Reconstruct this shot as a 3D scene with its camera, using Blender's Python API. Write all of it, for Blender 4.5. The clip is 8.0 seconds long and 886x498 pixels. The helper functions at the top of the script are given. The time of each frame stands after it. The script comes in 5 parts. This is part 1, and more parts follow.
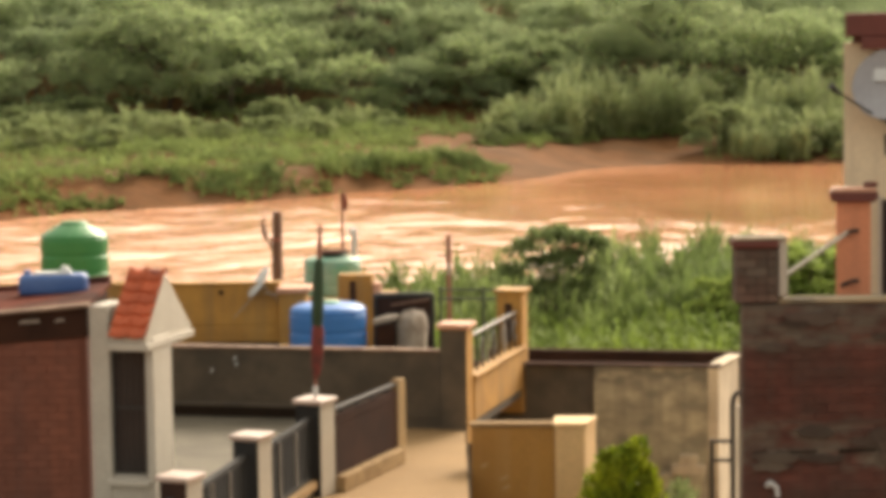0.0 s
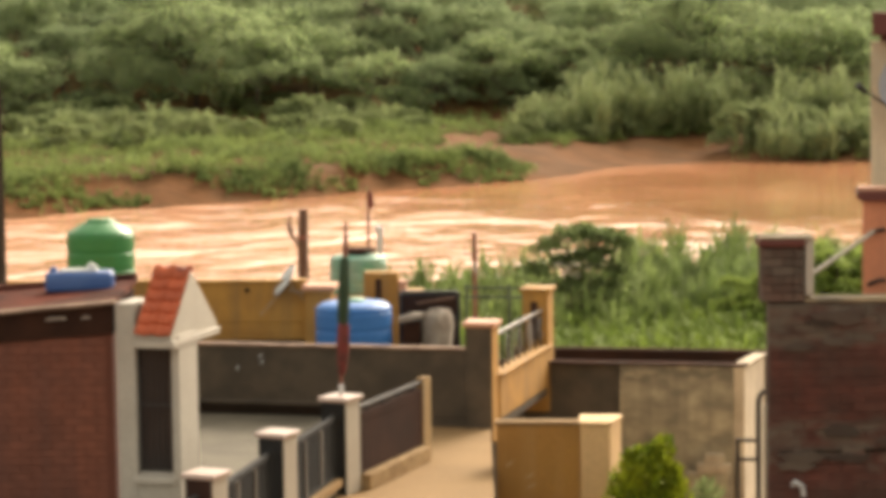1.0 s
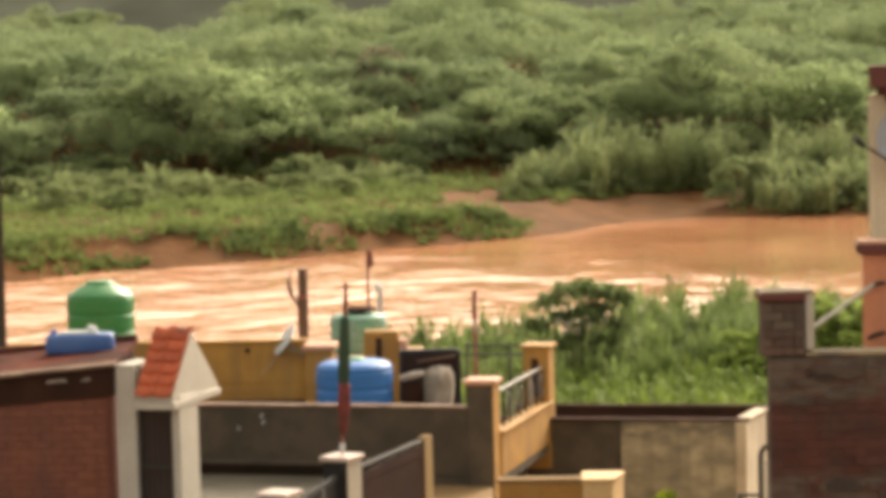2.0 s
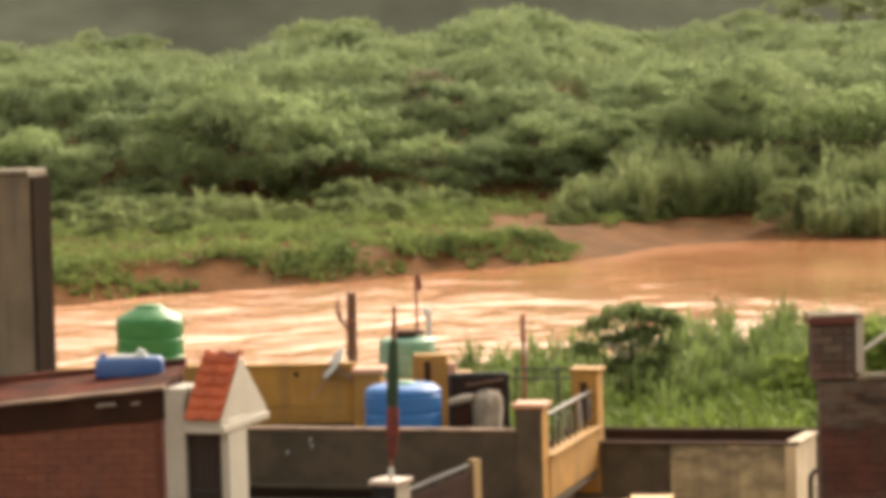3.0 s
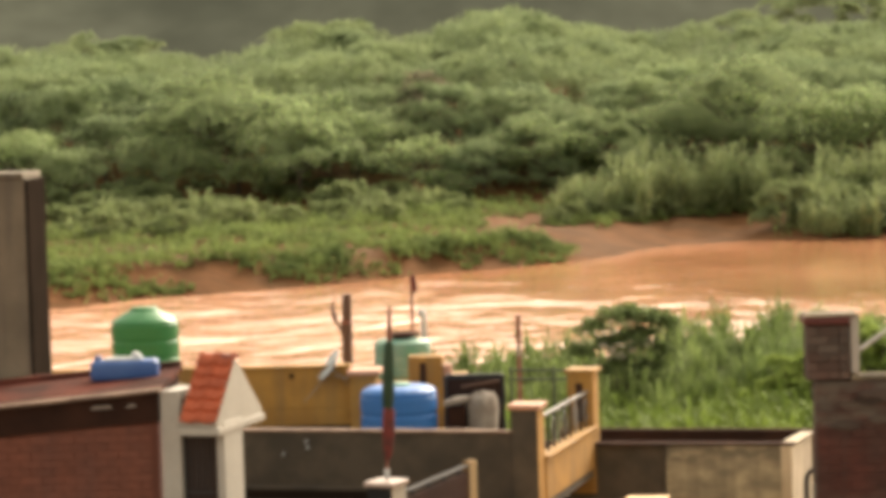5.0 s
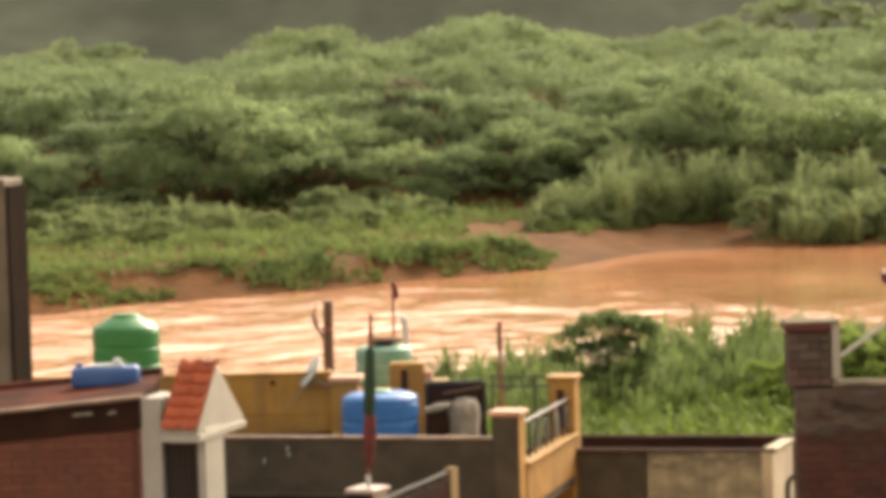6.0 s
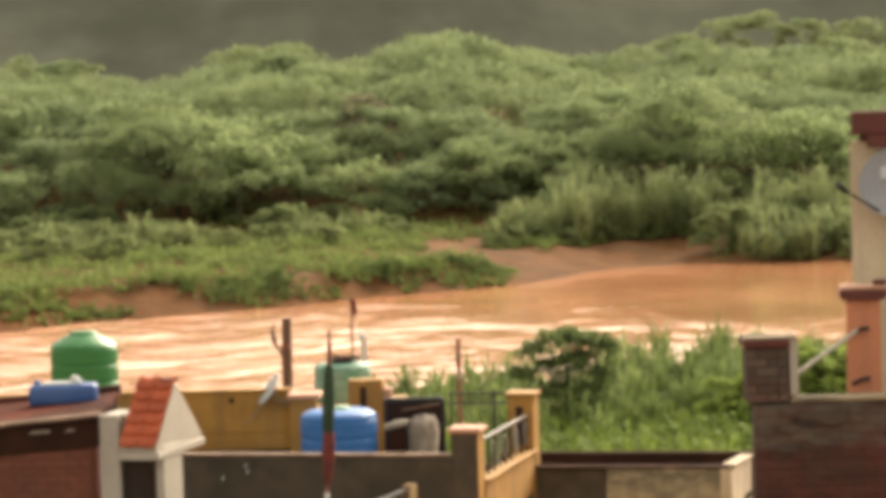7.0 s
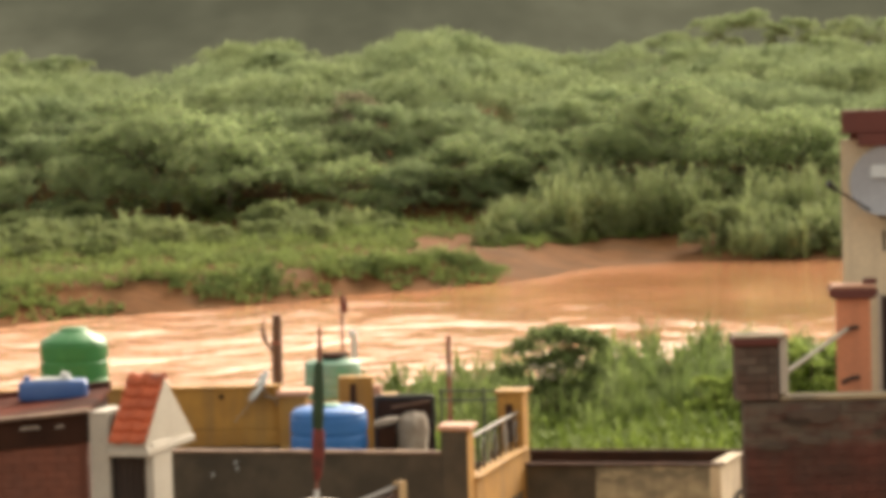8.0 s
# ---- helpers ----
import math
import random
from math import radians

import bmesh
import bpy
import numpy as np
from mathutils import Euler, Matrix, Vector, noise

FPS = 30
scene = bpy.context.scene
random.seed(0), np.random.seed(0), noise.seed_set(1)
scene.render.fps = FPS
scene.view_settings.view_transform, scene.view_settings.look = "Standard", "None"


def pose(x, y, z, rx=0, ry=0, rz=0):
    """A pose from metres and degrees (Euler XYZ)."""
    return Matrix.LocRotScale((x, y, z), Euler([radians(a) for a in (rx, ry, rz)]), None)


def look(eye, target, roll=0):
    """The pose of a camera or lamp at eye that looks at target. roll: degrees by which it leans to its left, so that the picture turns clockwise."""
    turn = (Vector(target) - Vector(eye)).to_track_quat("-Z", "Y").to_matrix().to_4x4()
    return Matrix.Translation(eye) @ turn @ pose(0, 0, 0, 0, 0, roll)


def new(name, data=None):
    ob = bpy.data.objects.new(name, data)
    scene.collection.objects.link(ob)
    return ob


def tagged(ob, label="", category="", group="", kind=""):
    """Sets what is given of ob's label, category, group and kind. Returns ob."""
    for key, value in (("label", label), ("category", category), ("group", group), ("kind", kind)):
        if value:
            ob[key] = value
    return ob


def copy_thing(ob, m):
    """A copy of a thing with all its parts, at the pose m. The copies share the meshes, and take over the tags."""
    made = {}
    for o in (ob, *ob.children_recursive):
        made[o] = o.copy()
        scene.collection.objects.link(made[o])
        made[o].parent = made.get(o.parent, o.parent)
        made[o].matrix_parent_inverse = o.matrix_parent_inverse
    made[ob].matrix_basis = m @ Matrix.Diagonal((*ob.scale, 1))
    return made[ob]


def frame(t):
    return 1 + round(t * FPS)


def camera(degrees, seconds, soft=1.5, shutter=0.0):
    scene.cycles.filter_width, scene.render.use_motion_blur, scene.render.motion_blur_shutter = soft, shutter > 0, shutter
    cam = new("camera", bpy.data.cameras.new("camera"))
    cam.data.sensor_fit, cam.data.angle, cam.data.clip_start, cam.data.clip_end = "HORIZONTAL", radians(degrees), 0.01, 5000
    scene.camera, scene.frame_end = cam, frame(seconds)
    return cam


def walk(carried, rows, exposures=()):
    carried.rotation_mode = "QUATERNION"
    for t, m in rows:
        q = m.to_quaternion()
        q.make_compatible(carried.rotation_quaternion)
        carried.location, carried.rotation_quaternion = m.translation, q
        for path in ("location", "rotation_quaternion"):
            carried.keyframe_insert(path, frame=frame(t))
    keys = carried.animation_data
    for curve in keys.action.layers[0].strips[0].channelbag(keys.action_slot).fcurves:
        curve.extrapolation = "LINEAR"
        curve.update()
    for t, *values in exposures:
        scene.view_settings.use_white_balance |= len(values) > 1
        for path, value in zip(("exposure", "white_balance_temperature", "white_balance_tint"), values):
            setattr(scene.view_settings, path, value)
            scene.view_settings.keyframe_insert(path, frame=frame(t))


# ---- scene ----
# ---------------------------------------------------------------- camera
EYE = (0.0, 0.0, 8.5)
TURNS = (  # seconds, tilt, roll, pan in degrees; held in the hand, turning on the spot
    (0.0, 84.936, 0.800, 0.000), (0.1, 85.101, 0.784, 0.252), (0.2, 84.884, 0.767, 0.313), (0.3, 84.789, 0.751, 0.494),
    (0.4, 84.587, 0.734, 0.376), (0.5, 85.037, 0.718, 0.657), (0.6, 85.324, 0.718, 0.862), (0.7, 85.387, 0.719, 0.926),
    (0.8, 85.170, 0.720, 1.070), (0.9, 84.905, 0.721, 0.793), (1.0, 84.902, 0.722, 0.598), (1.1, 85.100, 0.816, 0.309),
    (1.2, 85.102, 0.909, 0.240), (1.3, 85.203, 1.003, 0.132), (1.4, 85.469, 1.097, 0.203), (1.5, 85.673, 1.191, 0.194),
    (1.6, 85.871, 1.227, 0.187), (1.7, 85.832, 1.263, 0.225), (1.8, 85.922, 1.299, 0.342), (1.9, 86.061, 1.335, 0.371),
    (2.0, 86.224, 1.371, 0.540), (2.1, 86.239, 1.353, 0.538), (2.2, 86.404, 1.336, 0.766), (3.3, 86.826, 1.513, 1.658),
    (3.4, 86.892, 1.506, 1.559), (3.5, 87.050, 1.499, 1.566), (3.6, 87.047, 1.531, 1.580), (3.7, 87.041, 1.563, 1.488),
    (3.8, 87.059, 1.595, 1.555), (3.9, 86.915, 1.627, 1.586), (4.0, 86.876, 1.659, 1.565), (4.1, 86.840, 1.665, 1.530),
    (4.2, 86.789, 1.671, 1.548), (5.3, 86.825, 1.739, 1.467), (5.4, 86.788, 1.745, 1.397), (5.5, 86.715, 1.751, 1.326),
    (5.6, 86.806, 1.732, 1.354), (5.7, 86.930, 1.713, 1.329), (5.8, 86.966, 1.694, 1.321), (5.9, 86.941, 1.675, 1.118),
    (6.0, 86.959, 1.656, 1.093), (6.1, 86.894, 1.644, 0.945), (6.2, 86.744, 1.632, 0.850), (6.3, 86.662, 1.620, 0.721),
    (6.4, 86.669, 1.608, 0.573), (6.5, 86.835, 1.596, 0.445), (6.6, 87.029, 1.615, 0.441), (6.7, 87.161, 1.634, 0.231),
    (6.8, 87.321, 1.654, 0.280), (6.9, 87.316, 1.673, 0.188), (7.0, 87.314, 1.693, 0.148), (7.1, 87.254, 1.687, 0.162),
    (7.2, 87.227, 1.682, 0.125), (7.3, 87.148, 1.677, 0.122), (7.4, 87.140, 1.672, 0.119), (7.5, 86.934, 1.667, 0.010),
    (7.6, 86.870, 1.629, -0.071), (7.7, 86.914, 1.591, -0.117), (7.8, 87.012, 1.553, -0.110), (7.9, 87.129, 1.515, -0.103),
    (8.0, 87.247, 1.478, -0.060),
)
cam = camera(20.0, 8.0, soft=5.6)
walk(cam, [(t, pose(*EYE, a, b, c)) for t, a, b, c in TURNS], exposures=[(0.0, 1.07, 6800, 14)])

# ---------------------------------------------------------------- light: overcast monsoon sky
SUN_EL, SUN_AZ = 32.0, 26.0   # degrees; azimuth clockwise from +y
world = bpy.data.worlds.new("overcast_sky")
scene.world = world
world.use_nodes = True
wn, wl = world.node_tree.nodes, world.node_tree.links
sky = wn.new("ShaderNodeTexSky")
sky.sky_type, sky.sun_disc = "NISHITA", False
sky.sun_elevation, sky.sun_rotation = radians(SUN_EL), radians(SUN_AZ)
sky.air_density, sky.dust_density, sky.ozone_density = 1.0, 4.0, 1.0
grey = wn.new("ShaderNodeHueSaturation")
grey.inputs["Saturation"].default_value = 0.25
wl.new(sky.outputs["Color"], grey.inputs["Color"])
warm = wn.new("ShaderNodeMix")
warm.data_type, warm.blend_type = "RGBA", "MULTIPLY"
warm.inputs["Factor"].default_value = 1.0
warm.inputs["B"].default_value = (1.0, 0.915, 0.74, 1.0)
wl.new(grey.outputs["Color"], warm.inputs["A"])
# a cloud cover is brighter overhead than at the horizon
way = wn.new("ShaderNodeTexCoord")
split = wn.new("ShaderNodeSeparateXYZ")
wl.new(way.outputs["Generated"], split.inputs["Vector"])
lift = wn.new("ShaderNodeMapRange")
lift.inputs["From Min"].default_value, lift.inputs["From Max"].default_value = 0.0, 1.0
lift.inputs["To Min"].default_value, lift.inputs["To Max"].default_value = 1.08, 2.08
wl.new(split.outputs["Z"], lift.inputs["Value"])
cloud = wn.new("ShaderNodeVectorMath")
cloud.operation = "SCALE"
wl.new(warm.outputs["Result"], cloud.inputs["Vector"])
wl.new(lift.outputs["Result"], cloud.inputs["Scale"])
wl.new(cloud.outputs["Vector"], wn["Background"].inputs["Color"])
wn["Background"].inputs["Strength"].default_value = 0.11
sun = new("sun", bpy.data.lights.new("sun", "SUN"))
sun.data.energy, sun.data.angle, sun.data.color = 1.4, radians(24), (1.0, 0.92, 0.80)
az, el = radians(SUN_AZ), radians(SUN_EL)
to_sun = Vector((math.sin(az) * math.cos(el), math.cos(az) * math.cos(el), math.sin(el)))
sun.matrix_world = look(to_sun * 200, (0, 0, 0))

# ---------------------------------------------------------------- materials


def material(name, base, rough=0.8, metal=0.0, other=None, scale=1.5, amount=0.5, fine=25.0, fine_amount=0.25,
             bump=0.15, bump_scale=30.0, per_object=0.0, per_island=0.0, streak=None, streak_amount=0.0, spec=0.5,
             translucent=0.0, stretch=(1, 1, 1), porous=0.0, bands=(), band_colour=None, band_wander=0.25, band_amount=0.85):
    """A rough surface: base and other mixed by large stains, dimmed by fine grain, with relief."""
    m = bpy.data.materials.new(name)
    m.use_nodes = True
    n, l = m.node_tree.nodes, m.node_tree.links
    b = n["Principled BSDF"]
    b.inputs["Roughness"].default_value, b.inputs["Metallic"].default_value = rough, metal
    b.inputs["Specular IOR Level"].default_value = spec
    mp = n.new("ShaderNodeMapping")
    mp.inputs["Scale"].default_value = stretch
    geo = n.new("ShaderNodeNewGeometry")
    info = n.new("ShaderNodeObjectInfo")
    l.new(geo.outputs["Position"], mp.inputs["Vector"])

    def tex(s, detail=4.0):
        t = n.new("ShaderNodeTexNoise")
        t.inputs["Scale"].default_value, t.inputs["Detail"].default_value = s, detail
        l.new(mp.outputs["Vector"], t.inputs["Vector"])
        return t.outputs["Fac"]

    def mix(fac, a, c, kind="MIX"):
        x = n.new("ShaderNodeMix")
        x.data_type, x.blend_type = "RGBA", kind
        for key, v in (("Factor", fac), ("A", a), ("B", c)):
            if isinstance(v, (int, float)):
                x.inputs[key].default_value = v
            elif isinstance(v, tuple):
                x.inputs[key].default_value = (*v, 1.0)
            else:
                l.new(v, x.inputs[key])
        return x.outputs["Result"]

    def ramp(v, lo, hi, to=1.0):
        r = n.new("ShaderNodeMapRange")
        r.inputs["From Min"].default_value, r.inputs["From Max"].default_value = lo, hi
        r.inputs["To Max"].default_value = to
        l.new(v, r.inputs["Value"])
        return r.outputs["Result"]

    other = other or tuple(c * 0.6 for c in base)
    col = mix(ramp(tex(scale), 0.38, 0.66, amount), base, other)
    col = mix(ramp(tex(fine, 2.0), 0.3, 0.7, fine_amount), col, tuple(c * 0.45 for c in base))
    if streak:
        sm = n.new("ShaderNodeMapping")
        sm.inputs["Scale"].default_value = (6.0, 6.0, 0.5)
        l.new(geo.outputs["Position"], sm.inputs["Vector"])
        st = n.new("ShaderNodeTexNoise")
        st.inputs["Scale"].default_value = 1.0
        l.new(sm.outputs["Vector"], st.inputs["Vector"])
        col = mix(ramp(st.outputs["Fac"], 0.45, 0.7, streak_amount), col, streak)
    if bands:
        # courses of smeared cement or damp that run along the wall at given heights
        xyz = n.new("ShaderNodeSeparateXYZ")
        l.new(geo.outputs["Position"], xyz.inputs["Vector"])
        drift = n.new("ShaderNodeMath")
        drift.operation = "MULTIPLY_ADD"
        drift.inputs[1].default_value = 2 * band_wander
        l.new(tex(2.3, 5.0), drift.inputs[0])
        l.new(xyz.outputs["Z"], drift.inputs[2])
        blotch = tex(5.0, 4.0)
        for z0, z1 in bands:
            mask = n.new("ShaderNodeMath")
            mask.operation = "MULTIPLY"
            l.new(ramp(drift.outputs["Value"], z0 + band_wander - 0.06, z0 + band_wander + 0.06), mask.inputs[0])
            l.new(ramp(drift.outputs["Value"], z1 + band_wander + 0.06, z1 + band_wander - 0.06), mask.inputs[1])
            spots = n.new("ShaderNodeMath")
            spots.operation = "MULTIPLY"
            l.new(mask.outputs["Value"], spots.inputs[0])
            l.new(ramp(blotch, 0.36, 0.58, band_amount), spots.inputs[1])
            col = mix(spots.outputs["Value"], col, band_colour)
    for source, a in ((info.outputs["Random"], per_object), (geo.outputs["Random Per Island"], per_island)):
        if a:
            hs = n.new("ShaderNodeHueSaturation")
            l.new(ramp(source, 0, 1, 1.0), hs.inputs["Value"])
            r = hs.inputs["Value"].links[0].from_node
            r.inputs["To Min"].default_value, r.inputs["To Max"].default_value = 1 - a, 1 + a
            l.new(col, hs.inputs["Color"])
            col = hs.outputs["Color"]
    l.new(col, b.inputs["Base Color"])
    if bump:
        bp = n.new("ShaderNodeBump")
        bp.inputs["Strength"].default_value, bp.inputs["Distance"].default_value = bump, 0.02
        l.new(tex(bump_scale, 3.0), bp.inputs["Height"])
        l.new(bp.outputs["Normal"], b.inputs["Normal"])
    if translucent:
        tr = n.new("ShaderNodeBsdfTranslucent")
        l.new(col, tr.inputs["Color"])
        ms = n.new("ShaderNodeMixShader")
        ms.inputs["Fac"].default_value = translucent
        l.new(b.outputs["BSDF"], ms.inputs[1])
        l.new(tr.outputs["BSDF"], ms.inputs[2])
        l.new(ms.outputs["Shader"], n["Material Output"].inputs["Surface"])
        if porous:
            # a spray of fine leaflets lets part of the light through between them
            gap = n.new("ShaderNodeBsdfTransparent")
            mg = n.new("ShaderNodeMixShader")
            mg.inputs["Fac"].default_value = porous
            l.new(ms.outputs["Shader"], mg.inputs[1])
            l.new(gap.outputs["BSDF"], mg.inputs[2])
            l.new(mg.outputs["Shader"], n["Material Output"].inputs["Surface"])
    return m


BRICK_RED = material("brick_red", (0.235, 0.082, 0.048), 0.85, other=(0.165, 0.066, 0.044), scale=1.6, amount=0.9, fine=9.0, fine_amount=0.4, per_object=0.10, bump=0.3, streak=(0.12, 0.058, 0.045), streak_amount=0.3)
BRICK_GREY = material("brick_smeared", (0.128, 0.044, 0.031), 0.88, other=(0.07, 0.041, 0.031), scale=1.9, amount=0.9, fine=9.0, fine_amount=0.5, per_object=0.15, bump=0.4, stretch=(0.7, 0.7, 1.3), streak=(0.075, 0.055, 0.043), streak_amount=0.4, bands=((5.42, 6.0), (4.16, 4.60)), band_colour=(0.128, 0.105, 0.08), band_amount=0.95)
SMEARED_MORTAR = material("smeared_mortar", (0.12, 0.044, 0.032), 0.9, other=(0.066, 0.042, 0.032), scale=1.9, amount=1.0, bump=0.35, stretch=(0.7, 0.7, 1.3), streak=(0.07, 0.054, 0.042), streak_amount=0.4, bands=((5.42, 6.0), (4.16, 4.60)), band_colour=(0.128, 0.105, 0.08), band_amount=0.95)
BRICK_CEMENT = material("cement_washed_brick", (0.125, 0.10, 0.078), 0.9, other=(0.15, 0.075, 0.055), scale=3.0, amount=1.0, per_object=0.25, bump=0.4)
SMEARED_CEMENT = material("smeared_cement", (0.10, 0.08, 0.061), 0.92, other=(0.075, 0.05, 0.039), scale=3.0, amount=1.0, per_object=0.3, bump=0.4)
MORTAR = material("mortar", (0.19, 0.068, 0.042), 0.95, scale=2.0)
MORTAR_GREY = material("mortar_grey", (0.105, 0.066, 0.049), 0.95, scale=2.0)
WHITE_PAINT = material("white_paint", (0.56, 0.52, 0.44), 0.6, other=(0.44, 0.40, 0.335), scale=2.5, streak=(0.42, 0.38, 0.32), streak_amount=0.35, bump=0.06)
CREAM_PAINT = material("cream_paint", (0.60, 0.45, 0.25), 0.7, other=(0.48, 0.35, 0.19), scale=1.2, streak=(0.40, 0.34, 0.26), streak_amount=0.4, bump=0.08)
# Cream lightened to make up for the house wall standing backlit
CREAM_LIFTED = material("lifted_cream_paint", (0.80, 0.70, 0.50), 0.7, other=(0.62, 0.53, 0.37), scale=1.2, streak=(0.50, 0.42, 0.30), streak_amount=0.35, bump=0.08)
OCHRE_PAINT = material("ochre_paint", (0.51, 0.27, 0.052), 0.7, other=(0.34, 0.17, 0.035), scale=2.2, amount=0.8, streak=(0.26, 0.155, 0.055), streak_amount=0.6, bump=0.1)
BROWN_OCHRE = material("wet_ochre_paint", (0.46, 0.235, 0.05), 0.55, other=(0.30, 0.15, 0.035), scale=1.5, streak=(0.50, 0.33, 0.15), streak_amount=0.25, bump=0.1)
PEACH_PAINT = material("peach_paint", (0.66, 0.36, 0.235), 0.6, other=(0.52, 0.29, 0.19), scale=3.0, bump=0.08)
ORANGE_PAINT = material("orange_paint", (0.74, 0.30, 0.16), 0.65, other=(0.62, 0.24, 0.12), scale=2.0, streak=(0.40, 0.16, 0.09), streak_amount=0.3, bump=0.06)
MAROON = material("maroon_paint", (0.15, 0.04, 0.03), 0.6, other=(0.09, 0.03, 0.025), scale=3.0, bump=0.1)
GREY_RENDER = material("grey_cement_render", (0.112, 0.09, 0.063), 0.85, other=(0.062, 0.052, 0.038), scale=2.8, amount=0.9, streak=(0.07, 0.06, 0.045), streak_amount=0.2, bump=0.2)
STAINED_RENDER = material("weathered_render", (0.40, 0.32, 0.20), 0.9, other=(0.16, 0.135, 0.092), scale=2.6, amount=1.0, fine=9.0, fine_amount=0.35, streak=(0.15, 0.13, 0.095), streak_amount=0.2, bump=0.3)
STAINED_GREY = material("weathered_grey_render", (0.45, 0.385, 0.255), 0.9, other=(0.23, 0.20, 0.14), scale=3.0, amount=1.0, fine=7.0, fine_amount=0.45, streak=(0.13, 0.115, 0.085), streak_amount=0.35, bump=0.3, stretch=(1.0, 1.0, 1.7), bands=((3.38, 3.8),), band_colour=(0.14, 0.12, 0.085), band_wander=0.12)
CHALKY_CREAM = material("chalky_cream_plaster", (0.56, 0.47, 0.33), 0.85, other=(0.38, 0.31, 0.21), scale=2.2, amount=0.9, streak=(0.26, 0.21, 0.15), streak_amount=0.5, bump=0.15)
WARM_PIER = material("warm_beige_paint", (0.80, 0.55, 0.28), 0.75, other=(0.66, 0.44, 0.22), scale=2.0, streak=(0.40, 0.28, 0.15), streak_amount=0.4, bump=0.1)
# Puts shade into the colour of faces and gaps; also for real dark parts
DARK_AND_SHADE = material("dark_and_shade_cement", (0.035, 0.026, 0.02), 0.95, other=(0.02, 0.016, 0.012), scale=2.0, bump=0.2, spec=0.0)
# Damp band of the brick house; also painted shade on the rear parapet
DAMP_AND_SHADE_BROWN = material("damp_and_shade_brown_plaster", (0.062, 0.03, 0.02), 0.95, other=(0.035, 0.02, 0.015), scale=2.5, amount=0.9, bump=0.3, spec=0.05)
CONCRETE = material("roof_concrete", (0.165, 0.148, 0.11), 0.85, other=(0.11, 0.10, 0.075), scale=1.4, amount=0.9, bump=0.15, spec=0.25)
BEIGE_FLOOR = material("beige_terrace_screed", (0.31, 0.20, 0.095), 0.9, other=(0.25, 0.16, 0.075), scale=1.2, amount=0.6, bump=0.1, spec=0.2)
KERB_PLASTER = material("rough_kerb_plaster", (0.42, 0.29, 0.15), 0.9, other=(0.27, 0.175, 0.085), scale=5.0, amount=1.0, fine=18.0, fine_amount=0.4, bump=0.4, spec=0.2)
SLAB = material("damp_red_slab", (0.16, 0.052, 0.036), 0.85, other=(0.045, 0.025, 0.02), scale=1.6, amount=0.9, bump=0.25, spec=0.05)
SLAB_EDGE = material("slab_edge_plaster", (0.33, 0.22, 0.15), 0.85, other=(0.15, 0.09, 0.06), scale=3.0, amount=0.9, bump=0.2)
TILE = material("orange_roof_tile", (0.60, 0.13, 0.045), 0.55, other=(0.45, 0.09, 0.035), scale=5.0, per_object=0.12, bump=0.1)
TILE_RED = material("dark_ridge_tile", (0.30, 0.07, 0.04), 0.6, other=(0.20, 0.05, 0.03), scale=5.0, bump=0.1)
GLASS_DARK = material("dark_window_glass", (0.05, 0.043, 0.042), 0.15, scale=3.0, bump=0.0)
DARK_METAL = material("dark_painted_iron", (0.055, 0.05, 0.048), 0.7, scale=4.0, bump=0.05, spec=0.25)
BLUE_GREY = material("blue_grey_iron", (0.03, 0.031, 0.031), 0.8, other=(0.018, 0.019, 0.02), scale=3.0, bump=0.08, spec=0.2)
GREEN_IRON = material("dull_green_iron", (0.075, 0.10, 0.06), 0.7, other=(0.05, 0.065, 0.045), scale=3.0, bump=0.05)
BROWN_GRILLE = material("brown_painted_panel", (0.062, 0.034, 0.026), 0.9, other=(0.042, 0.026, 0.022), scale=2.0, amount=0.9, bump=0.15, spec=0.08)
STEEL = material("weathered_steel", (0.35, 0.34, 0.32), 0.45, metal=0.7, scale=5.0, bump=0.05)
DISH_GREY = material("grey_dish_paint", (0.36, 0.37, 0.39), 0.4, scale=2.0, amount=0.3, bump=0.02)
BLACK_PLASTIC = material("black_plastic", (0.02, 0.02, 0.02), 0.5, scale=4.0, bump=0.0)
BLUE_PLASTIC = material("blue_plastic", (0.03, 0.17, 0.50), 0.5, other=(0.045, 0.21, 0.55), scale=1.5, fine_amount=0.08, bump=0.03)
NAVY_PLASTIC = material("faded_blue_plastic", (0.05, 0.13, 0.36), 0.4, other=(0.09, 0.19, 0.42), scale=3.0, fine_amount=0.1, bump=0.03)
GREEN_PLASTIC = material("green_plastic", (0.03, 0.20, 0.055), 0.4, other=(0.045, 0.26, 0.08), scale=1.5, fine_amount=0.08, bump=0.03)
TEAL_PLASTIC = material("teal_plastic", (0.10, 0.34, 0.24), 0.5, other=(0.32, 0.44, 0.34), scale=3.0, amount=0.8, bump=0.03)
PALE_PLASTIC = material("pale_plastic", (0.62, 0.66, 0.66), 0.45, scale=3.0, amount=0.3, bump=0.02)
WEATHERED_WOOD = material("weathered_wood", (0.15, 0.085, 0.058), 0.9, other=(0.09, 0.055, 0.04), scale=3.0, stretch=(1, 1, 0.2), bump=0.3)
RUST = material("rusty_red_pipe", (0.26, 0.09, 0.06), 0.7, other=(0.35, 0.20, 0.15), scale=4.0, bump=0.1)
DARK_RED_CLOTH = material("dark_red_cloth", (0.20, 0.042, 0.035), 0.9, other=(0.07, 0.035, 0.03), amount=0.9, scale=9.0, bump=0.1)
GREEN_CLOTH = material("dark_green_cloth", (0.035, 0.07, 0.035), 0.9, scale=6.0, bump=0.1)
